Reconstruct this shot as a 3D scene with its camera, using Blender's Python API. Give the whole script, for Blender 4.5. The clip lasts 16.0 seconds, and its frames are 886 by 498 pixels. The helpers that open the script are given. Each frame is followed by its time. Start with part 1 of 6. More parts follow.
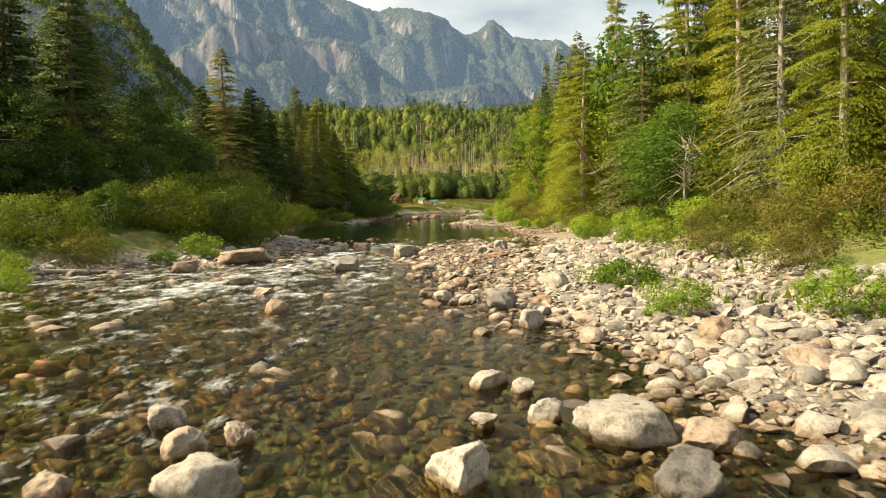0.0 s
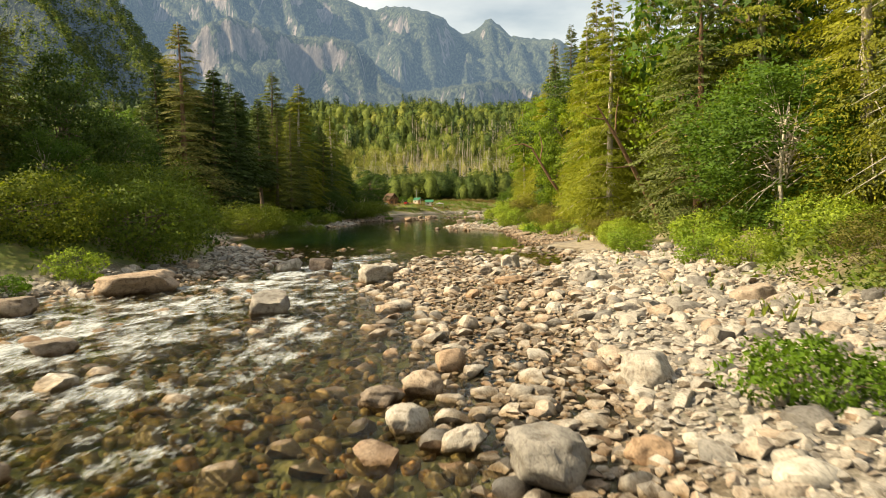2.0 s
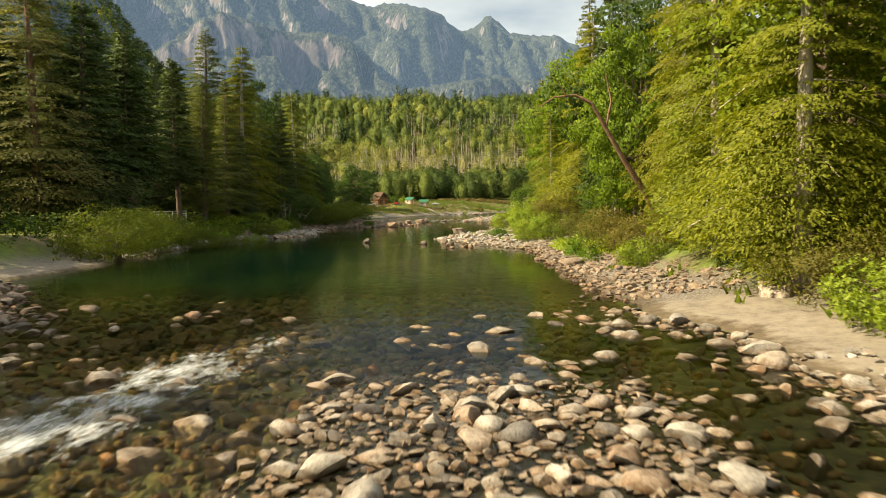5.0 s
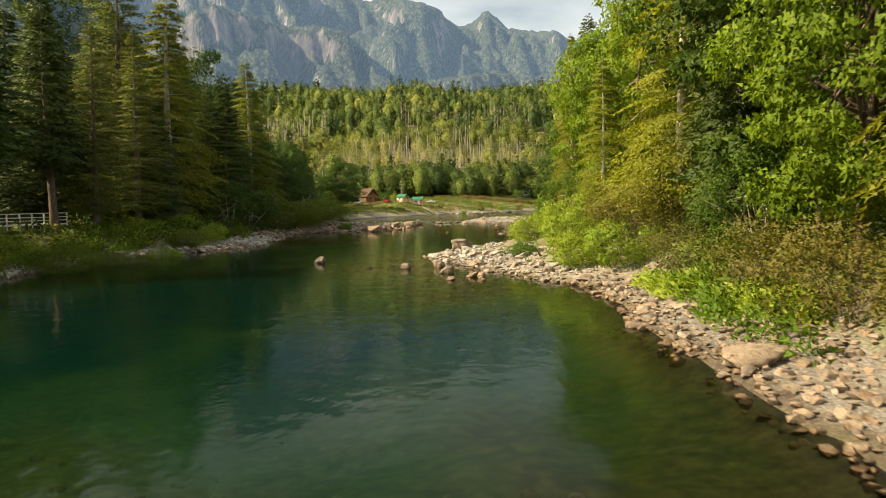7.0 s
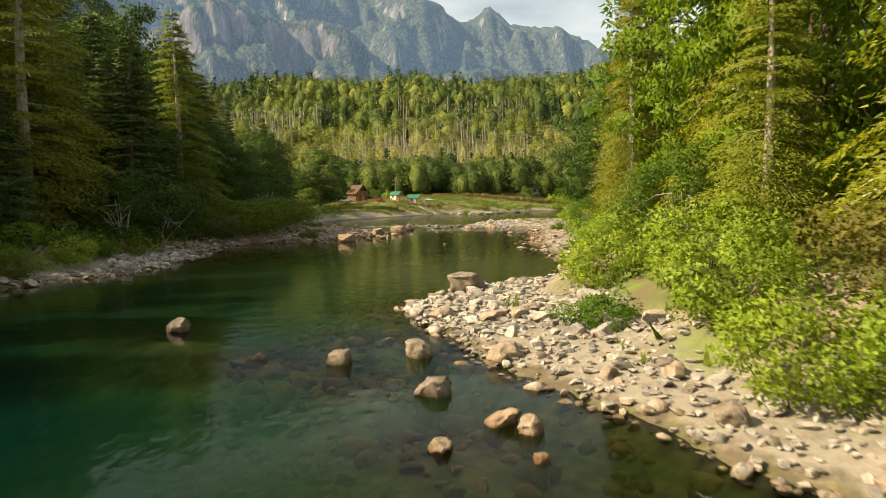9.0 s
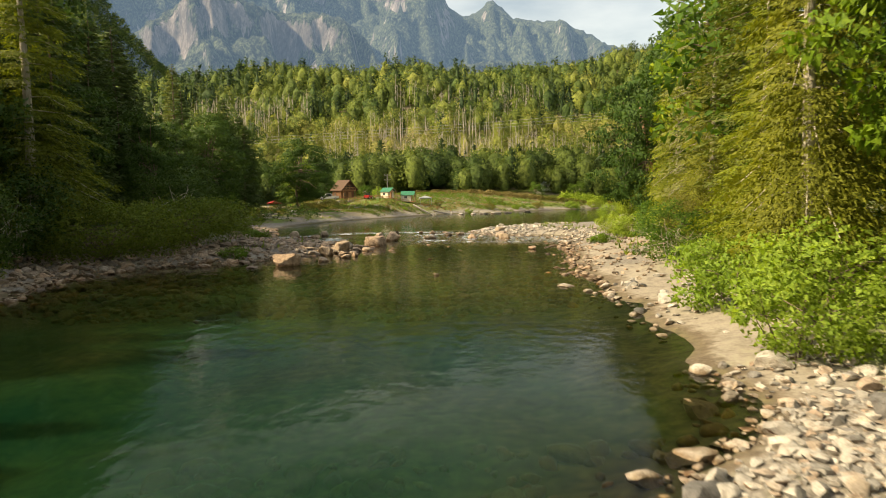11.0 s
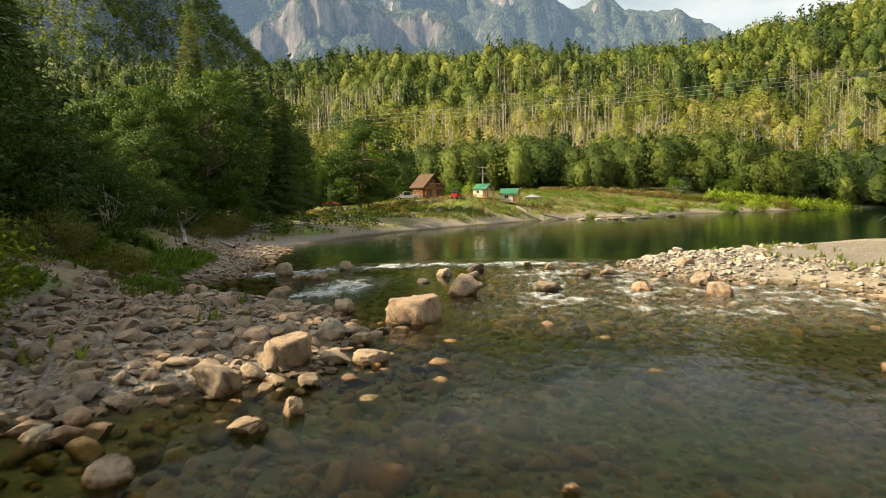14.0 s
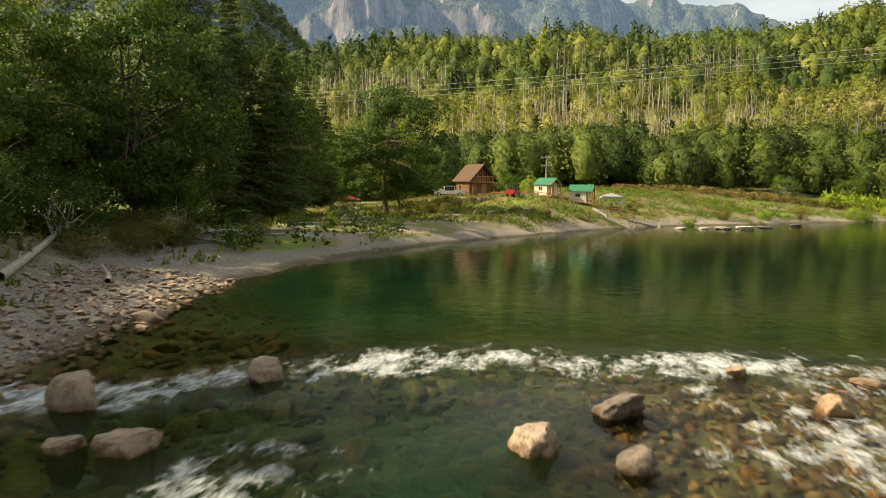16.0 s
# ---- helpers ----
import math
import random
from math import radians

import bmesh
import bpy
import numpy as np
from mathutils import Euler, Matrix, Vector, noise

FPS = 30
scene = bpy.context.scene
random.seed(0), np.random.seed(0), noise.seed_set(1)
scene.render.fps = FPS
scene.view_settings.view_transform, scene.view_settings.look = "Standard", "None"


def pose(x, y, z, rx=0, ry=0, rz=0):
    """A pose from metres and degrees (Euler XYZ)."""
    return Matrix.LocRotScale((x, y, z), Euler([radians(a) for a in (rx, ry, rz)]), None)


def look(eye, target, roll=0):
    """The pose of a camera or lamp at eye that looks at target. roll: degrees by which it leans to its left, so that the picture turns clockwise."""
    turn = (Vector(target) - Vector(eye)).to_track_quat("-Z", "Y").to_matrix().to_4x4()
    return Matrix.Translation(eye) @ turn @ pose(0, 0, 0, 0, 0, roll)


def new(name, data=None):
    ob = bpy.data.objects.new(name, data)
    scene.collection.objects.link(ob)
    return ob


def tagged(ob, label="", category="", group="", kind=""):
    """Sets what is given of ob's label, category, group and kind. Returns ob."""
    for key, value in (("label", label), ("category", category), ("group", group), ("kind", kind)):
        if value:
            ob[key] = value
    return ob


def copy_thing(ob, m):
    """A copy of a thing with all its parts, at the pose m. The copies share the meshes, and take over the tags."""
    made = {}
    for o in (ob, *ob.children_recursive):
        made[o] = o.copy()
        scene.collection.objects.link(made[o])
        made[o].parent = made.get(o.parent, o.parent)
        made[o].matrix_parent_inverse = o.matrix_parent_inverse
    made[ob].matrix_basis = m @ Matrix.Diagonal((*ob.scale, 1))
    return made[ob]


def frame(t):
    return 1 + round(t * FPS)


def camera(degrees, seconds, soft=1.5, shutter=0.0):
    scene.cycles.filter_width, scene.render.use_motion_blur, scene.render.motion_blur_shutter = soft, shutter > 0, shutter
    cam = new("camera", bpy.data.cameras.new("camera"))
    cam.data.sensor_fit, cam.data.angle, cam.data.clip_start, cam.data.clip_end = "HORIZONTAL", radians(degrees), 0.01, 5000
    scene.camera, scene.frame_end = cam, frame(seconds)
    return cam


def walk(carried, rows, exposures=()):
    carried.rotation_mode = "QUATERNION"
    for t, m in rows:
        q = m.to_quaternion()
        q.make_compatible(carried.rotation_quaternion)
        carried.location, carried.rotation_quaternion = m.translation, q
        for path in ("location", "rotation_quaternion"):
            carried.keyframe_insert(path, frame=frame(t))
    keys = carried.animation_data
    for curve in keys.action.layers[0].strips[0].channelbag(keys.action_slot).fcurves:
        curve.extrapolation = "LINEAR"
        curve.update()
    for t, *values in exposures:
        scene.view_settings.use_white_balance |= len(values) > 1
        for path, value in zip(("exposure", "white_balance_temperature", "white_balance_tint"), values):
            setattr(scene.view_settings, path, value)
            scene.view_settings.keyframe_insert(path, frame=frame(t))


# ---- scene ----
# ---- camera and its walk: seconds, eye, a point ahead, roll ----
cam = camera(62.5, 16.0, soft=0.9, shutter=0.22)
PATH = [
    (0, (1.11, 7.66, 4.30), (1.101, 10.555, 4.118), -1.0),
    (0.5, (1.21, 11.33, 4.29), (1.202, 14.229, 4.104), -1.0),
    (1, (1.36, 15.41, 4.28), (1.359, 18.308, 4.101), -1.0),
    (1.5, (1.53, 20.37, 4.36), (1.533, 23.264, 4.175), -0.9),
    (2, (1.73, 25.83, 4.37), (1.730, 28.726, 4.188), -1.0),
    (2.5, (1.91, 31.64, 4.45), (1.914, 34.532, 4.272), -1.0),
    (3, (2.10, 37.73, 4.56), (2.097, 40.628, 4.372), -1.2),
    (3.5, (2.28, 44.17, 4.59), (2.282, 47.068, 4.405), -1.2),
    (4, (2.49, 50.83, 4.61), (2.493, 53.728, 4.427), -1.1),
    (4.2, (2.67, 53.61, 4.60), (2.668, 56.502, 4.417), -1.2),
    (6.3, (3.05, 85.65, 4.78), (3.061, 88.549, 4.588), -1.1),
    (6.5, (3.11, 88.62, 4.79), (3.117, 91.517, 4.595), -1.1),
    (7, (3.22, 95.80, 4.84), (3.235, 98.691, 4.644), -1.0),
    (7.5, (3.47, 103.08, 4.85), (3.477, 105.975, 4.653), -0.9),
    (8, (3.62, 110.45, 4.88), (3.637, 113.347, 4.681), -0.9),
    (8.5, (3.84, 117.94, 4.95), (3.848, 120.836, 4.744), -0.9),
    (9, (3.94, 125.34, 4.99), (3.951, 128.232, 4.785), -0.8),
    (9.2, (4.01, 128.29, 5.00), (4.024, 131.183, 4.797), -0.8),
    (11.3, (4.95, 159.35, 5.32), (4.947, 162.240, 5.098), -0.7),
    (11.5, (4.97, 162.37, 5.32), (4.943, 165.262, 5.103), -0.8),
    (12, (5.00, 169.94, 5.31), (4.940, 172.828, 5.095), -0.9),
    (12.5, (4.92, 177.62, 5.30), (4.795, 180.513, 5.081), -0.8),
    (13, (4.67, 185.29, 5.25), (4.466, 188.169, 5.030), -0.8),
    (13.5, (4.25, 193.00, 5.24), (3.963, 195.881, 5.023), -0.9),
    (14, (3.45, 200.81, 5.24), (3.042, 203.668, 5.018), -0.7),
    (14.5, (2.18, 208.72, 5.24), (1.670, 211.567, 5.014), -0.4),
    (15, (0.72, 216.35, 5.23), (0.133, 219.182, 5.000), 0.1),
    (15.5, (-0.69, 224.56, 5.09), (-1.275, 227.393, 4.847), 0.5),
    (16, (-1.95, 232.21, 5.11), (-2.533, 235.045, 4.871), 0.6),
]
walk(cam, [(t, look(eye, target, roll)) for t, eye, target, roll in PATH], [(0, 0.98, 7600, 4), (9, 0.95, 7600, 4), (11.3, 1.0, 7600, 4), (14, 1.08, 7600, 4), (16, 1.0, 7600, 4)])

# ---- sky, sun, exposure ----
SUN_AZ, SUN_EL = radians(-100), radians(39.5)      # azimuth from +y towards +x
sun_way = Vector((math.sin(SUN_AZ) * math.cos(SUN_EL), math.cos(SUN_AZ) * math.cos(SUN_EL), math.sin(SUN_EL)))
world = bpy.data.worlds.new("sky")
scene.world = world
world.use_nodes = True
wn, wl = world.node_tree.nodes, world.node_tree.links
sky = wn.new("ShaderNodeTexSky")
sky.sky_type, sky.sun_disc = "NISHITA", False
sky.sun_elevation, sky.sun_rotation = SUN_EL, SUN_AZ
sky.air_density, sky.dust_density, sky.ozone_density = 1.0, 2.2, 1.0
tc = wn.new("ShaderNodeTexCoord")
mp = wn.new("ShaderNodeMapping")
mp.inputs["Scale"].default_value = (1.4, 1.4, 4.5)
cn = wn.new("ShaderNodeTexNoise")
cn.inputs["Scale"].default_value, cn.inputs["Detail"].default_value = 2.3, 8
cr = wn.new("ShaderNodeMapRange")
cr.inputs["From Min"].default_value, cr.inputs["From Max"].default_value = 0.25, 0.78
cr.inputs["To Max"].default_value = 0.75
cm = wn.new("ShaderNodeMix")
cm.data_type = "RGBA"
cm.inputs["B"].default_value = (10.4, 10.6, 11.0, 1)
wl.new(tc.outputs["Generated"], mp.inputs["Vector"])
wl.new(mp.outputs["Vector"], cn.inputs["Vector"])
wl.new(cn.outputs["Fac"], cr.inputs["Value"])
wl.new(cr.outputs["Result"], cm.inputs["Factor"])
wl.new(sky.outputs["Color"], cm.inputs["A"])
wl.new(cm.outputs["Result"], wn["Background"].inputs["Color"])
wn["Background"].inputs["Strength"].default_value = 0.08

sun = new("sun", bpy.data.lights.new("sun", "SUN"))
sun.data.energy, sun.data.angle, sun.data.color = 5.0, radians(0.6), (1.0, 0.86, 0.66)
sun.matrix_world = look(sun_way * 50, (0, 0, 0))


# ---- materials ----
def material(name, rough=0.8):
    m = bpy.data.materials.new(name)
    m.use_nodes = True
    b = m.node_tree.nodes["Principled BSDF"]
    b.inputs["Roughness"].default_value = rough
    b.inputs["Specular IOR Level"].default_value = 0.3
    return m, m.node_tree.nodes, m.node_tree.links, b


def noise_node(n, l, scale, detail=4, rough=0.55, coords="Object", stretch=None):
    t = n.new("ShaderNodeTexCoord")
    x = n.new("ShaderNodeTexNoise")
    x.inputs["Scale"].default_value, x.inputs["Detail"].default_value, x.inputs["Roughness"].default_value = scale, detail, rough
    src = t.outputs[coords]
    if stretch:
        mp = n.new("ShaderNodeMapping")
        mp.inputs["Scale"].default_value = stretch
        l.new(src, mp.inputs["Vector"])
        src = mp.outputs["Vector"]
    l.new(src, x.inputs["Vector"])
    return x.outputs["Fac"]


def world_noise(n, l, scale, detail=4, rough=0.55, stretch=None):
    t = n.new("ShaderNodeNewGeometry")
    x = n.new("ShaderNodeTexNoise")
    x.inputs["Scale"].default_value, x.inputs["Detail"].default_value, x.inputs["Roughness"].default_value = scale, detail, rough
    src = t.outputs["Position"]
    if stretch:
        mp = n.new("ShaderNodeMapping")
        mp.inputs["Scale"].default_value = stretch
        l.new(src, mp.inputs["Vector"])
        src = mp.outputs["Vector"]
    l.new(src, x.inputs["Vector"])
    return x.outputs["Fac"]


def ramp(n, l, fac, stops):
    r = n.new("ShaderNodeValToRGB")
    e = r.color_ramp.elements
    while len(e) < len(stops):
        e.new(0.5)
    for k, (p, c) in zip(e, stops):
        k.position, k.color = p, (*c, 1)
    l.new(fac, r.inputs["Fac"])
    return r.outputs["Color"]


def mix(n, l, fac, a, b, blend="MIX"):
    m = n.new("ShaderNodeMix")
    m.data_type, m.blend_type = "RGBA", blend
    for v, s in ((fac, "Factor"), (a, "A"), (b, "B")):
        if isinstance(v, (int, float)):
            m.inputs[s].default_value = v
        elif isinstance(v, tuple):
            m.inputs[s].default_value = (*v, 1)
        else:
            l.new(v, m.inputs[s])
    return m.outputs["Result"]


def maths(n, l, op, a, b=None, clamp=False):
    m = n.new("ShaderNodeMath")
    m.operation, m.use_clamp = op, clamp
    for i, v in enumerate((a, b)):
        if v is None:
            continue
        if isinstance(v, (int, float)):
            m.inputs[i].default_value = v
        else:
            l.new(v, m.inputs[i])
    return m.outputs[0]


def bump(n, l, b, height, strength, distance):
    k = n.new("ShaderNodeBump")
    k.inputs["Strength"].default_value, k.inputs["Distance"].default_value = strength, distance
    l.new(height, k.inputs["Height"])
    l.new(k.outputs["Normal"], b.inputs["Normal"])


def attribute(n, name):
    a = n.new("ShaderNodeAttribute")
    a.attribute_type, a.attribute_name = "GEOMETRY", name
    return a.outputs["Fac"]


def foliage(name, dark, mid, light, translucent=0.35):
    m, n, l, b = material(name, 0.6)
    dark, light = (tuple(0.6 * p + 0.4 * q for p, q in zip(c, mid)) for c in (dark, light))
    g = n.new("ShaderNodeNewGeometry")
    o = n.new("ShaderNodeObjectInfo")
    c = ramp(n, l, g.outputs["Random Per Island"], [(0.0, dark), (0.5, mid), (1.0, light)])
    big = world_noise(n, l, 0.35, 3)
    c = mix(n, l, maths(n, l, "MULTIPLY", big, 0.7), c, mix(n, l, 0.5, dark, mid))
    tint = ramp(n, l, o.outputs["Random"], [(0.0, (0.8, 0.9, 0.85)), (1.0, (1.12, 1.05, 0.95))])
    c = mix(n, l, 1.0, c, tint, "MULTIPLY")
    fine = world_noise(n, l, 7.0, 3, 0.6)
    c = mix(n, l, 1.0, c, ramp(n, l, fine, [(0.34, (0.55, 0.58, 0.55)), (0.5, (1.0, 1.0, 1.0)), (0.66, (1.25, 1.22, 1.1))]), "MULTIPLY")
    b.inputs["Specular IOR Level"].default_value = 0.15
    l.new(c, b.inputs["Base Color"])
    t = n.new("ShaderNodeBsdfTranslucent")
    l.new(mix(n, l, 1.0, c, (1.15, 1.15, 0.6), "MULTIPLY"), t.inputs["Color"])
    s = n.new("ShaderNodeMixShader")
    s.inputs[0].default_value = translucent
    l.new(b.outputs[0], s.inputs[1])
    l.new(t.outputs[0], s.inputs[2])
    l.new(s.outputs[0], n["Material Output"].inputs["Surface"])
    return m


def bark(name, dark, light):
    m, n, l, b = material(name, 0.9)
    f = noise_node(n, l, 3.0, 6, 0.6, stretch=(3, 3, 0.6))
    l.new(ramp(n, l, f, [(0.3, dark), (0.7, light)]), b.inputs["Base Color"])
    bump(n, l, b, f, 0.7, 0.05)
    return m


FIR = foliage("fir_needles", (0.046, 0.064, 0.016), (0.118, 0.138, 0.030), (0.225, 0.222, 0.052), 0.3)
FIR_GREY = foliage("grey_fir_needles", (0.074, 0.088, 0.034), (0.170, 0.182, 0.060), (0.290, 0.285, 0.100), 0.3)
# fir needles again, with the shade of the bank put into a darker green
SHADED_FIR = foliage("shaded_fir_needles", (0.028, 0.048, 0.015), (0.064, 0.098, 0.026), (0.135, 0.168, 0.042), 0.25)
CEDAR = foliage("cedar_sprays", (0.085, 0.110, 0.014), (0.215, 0.240, 0.026), (0.370, 0.360, 0.048), 0.40)
GOLD = foliage("golden_cedar_sprays", (0.085, 0.100, 0.013), (0.190, 0.205, 0.026), (0.330, 0.315, 0.046), 0.42)
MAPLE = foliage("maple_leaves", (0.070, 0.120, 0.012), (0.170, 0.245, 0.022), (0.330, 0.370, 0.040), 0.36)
ALDER = foliage("alder_leaves", (0.038, 0.080, 0.014), (0.090, 0.160, 0.024), (0.180, 0.245, 0.040), 0.42)
# dark green leaves of their own, deepened further to put in the banks' shade
BROADLEAF = foliage("broad_dark_shaded_leaves", (0.022, 0.048, 0.011), (0.052, 0.096, 0.018), (0.130, 0.175, 0.030), 0.28)
WILLOW = foliage("willow_leaves", (0.060, 0.095, 0.014), (0.135, 0.178, 0.028), (0.250, 0.265, 0.048), 0.42)
LIME = foliage("lime_leaves", (0.110, 0.180, 0.022), (0.250, 0.340, 0.050), (0.430, 0.480, 0.100), 0.45)
HERB = foliage("herb_leaves", (0.050, 0.100, 0.012), (0.105, 0.185, 0.020), (0.180, 0.265, 0.034), 0.42)
OLIVE = foliage("olive_brown_leaves", (0.075, 0.070, 0.020), (0.165, 0.152, 0.040), (0.270, 0.225, 0.070), 0.4)
DRYGRASS = foliage("dry_grass", (0.110, 0.085, 0.035), (0.230, 0.170, 0.070), (0.330, 0.260, 0.110), 0.3)


def hill_foliage(name, stops):
    """Leaves of massed trees: one tone for each tree, flecked leaf by leaf."""
    m, n, l, b = material(name, 0.7)
    g = n.new("ShaderNodeNewGeometry")
    c = ramp(n, l, attribute(n, "tone"), stops)
    c = mix(n, l, 1.0, c, ramp(n, l, g.outputs["Random Per Island"], [(0.0, (0.9, 0.91, 0.9)), (1.0, (1.08, 1.08, 1.06))]), "MULTIPLY")
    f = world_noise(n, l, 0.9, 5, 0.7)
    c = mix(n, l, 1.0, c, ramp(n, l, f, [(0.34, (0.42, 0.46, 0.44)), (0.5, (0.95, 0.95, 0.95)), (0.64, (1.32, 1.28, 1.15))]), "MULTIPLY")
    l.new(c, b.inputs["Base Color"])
    bump(n, l, b, f, 1.0, 0.9)
    t = n.new("ShaderNodeBsdfTranslucent")
    l.new(c, t.inputs["Color"])
    s = n.new("ShaderNodeMixShader")
    s.inputs[0].default_value = 0.35
    l.new(b.outputs[0], s.inputs[1])
    l.new(t.outputs[0], s.inputs[2])
    l.new(s.outputs[0], n["Material Output"].inputs["Surface"])
    return m


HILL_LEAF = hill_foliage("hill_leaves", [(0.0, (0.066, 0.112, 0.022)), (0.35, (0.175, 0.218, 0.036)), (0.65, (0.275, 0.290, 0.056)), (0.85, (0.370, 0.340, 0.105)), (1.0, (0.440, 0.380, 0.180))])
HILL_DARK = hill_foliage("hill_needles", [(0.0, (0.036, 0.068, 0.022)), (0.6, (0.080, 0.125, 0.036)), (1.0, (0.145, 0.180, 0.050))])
BARK = bark("brown_bark", (0.060, 0.042, 0.030), (0.200, 0.150, 0.105))
PALE_BARK = bark("pale_bark", (0.270, 0.230, 0.180), (0.580, 0.510, 0.420))
RED_BARK = bark("red_brown_bark", (0.110, 0.060, 0.035), (0.330, 0.200, 0.120))
SNAG_BARK = bark("weathered_bark", (0.13, 0.115, 0.095), (0.40, 0.37, 0.32))
DRIFT = bark("bleached_driftwood", (0.220, 0.190, 0.160), (0.480, 0.430, 0.370))


def stone_material(name, wet, brown=False):
    m, n, l, b = material(name, 0.75)
    g, o = n.new("ShaderNodeNewGeometry"), n.new("ShaderNodeObjectInfo")
    pick = maths(n, l, "FRACT", maths(n, l, "ADD", g.outputs["Random Per Island"], o.outputs["Random"]))
    if wet:
        c = ramp(n, l, pick, [(0.0, (0.16, 0.135, 0.070)), (0.25, (0.34, 0.27, 0.130)), (0.5, (0.37, 0.34, 0.19)),
                              (0.7, (0.50, 0.30, 0.110)), (0.85, (0.45, 0.40, 0.26)), (1.0, (0.60, 0.55, 0.43))])
    elif brown:
        c = ramp(n, l, pick, [(0.0, (0.17, 0.145, 0.125)), (0.3, (0.27, 0.215, 0.165)), (0.6, (0.35, 0.275, 0.205)), (0.85, (0.36, 0.255, 0.175)), (1.0, (0.38, 0.345, 0.30))])
    else:
        c = ramp(n, l, pick, [(0.0, (0.13, 0.125, 0.122)), (0.12, (0.27, 0.255, 0.235)), (0.35, (0.385, 0.360, 0.325)),
                              (0.66, (0.45, 0.42, 0.375)), (0.8, (0.34, 0.255, 0.19)), (0.88, (0.44, 0.37, 0.30)), (1.0, (0.53, 0.50, 0.45))])
    f = world_noise(n, l, 2.6, 8, 0.65)
    fine = world_noise(n, l, 22.0, 5, 0.7)
    stain = world_noise(n, l, 5.0, 6, 0.7, (1.0, 1.0, 0.6))
    c = mix(n, l, 1.0, c, ramp(n, l, stain, [(0.36, (0.60, 0.56, 0.52)), (0.47, (1.0, 1.0, 1.0)), (0.62, (1.08, 1.06, 1.03))]), "MULTIPLY")
    c = mix(n, l, 1.0, c, ramp(n, l, f, [(0.28, (0.50, 0.45, 0.40)), (0.5, (0.95, 0.94, 0.92)), (0.72, (1.15, 1.13, 1.09))]), "MULTIPLY")
    c = mix(n, l, 1.0, c, ramp(n, l, fine, [(0.34, (0.62, 0.61, 0.60)), (0.5, (1.0, 1.0, 1.0)), (0.64, (1.10, 1.10, 1.09))]), "MULTIPLY")
    # a brown stain line just above the water, and a dark wet foot
    z = n.new("ShaderNodeSeparateXYZ")
    l.new(g.outputs["Position"], z.inputs[0])
    h = maths(n, l, "ADD", z.outputs["Z"], maths(n, l, "MULTIPLY", maths(n, l, "SUBTRACT", f, 0.5), 0.5))
    foot = n.new("ShaderNodeMapRange")
    foot.inputs["From Min"].default_value, foot.inputs["From Max"].default_value = 0.22, 0.0
    l.new(h, foot.inputs["Value"])
    c = mix(n, l, foot.outputs["Result"], c, mix(n, l, 1.0, c, (0.50, 0.38, 0.25), "MULTIPLY"))
    l.new(c, b.inputs["Base Color"])
    l.new(maths(n, l, "SUBTRACT", 0.8, maths(n, l, "MULTIPLY", foot.outputs["Result"], 0.4)), b.inputs["Roughness"])
    bump(n, l, b, mix(n, l, 0.4, mix(n, l, 0.5, f, stain), fine), 0.8, 0.12)
    return m


STONE = stone_material("river_stone", False)
WET_STONE = stone_material("submerged_stone", True)
BROWN_STONE = stone_material("brown_river_stone", False, True)


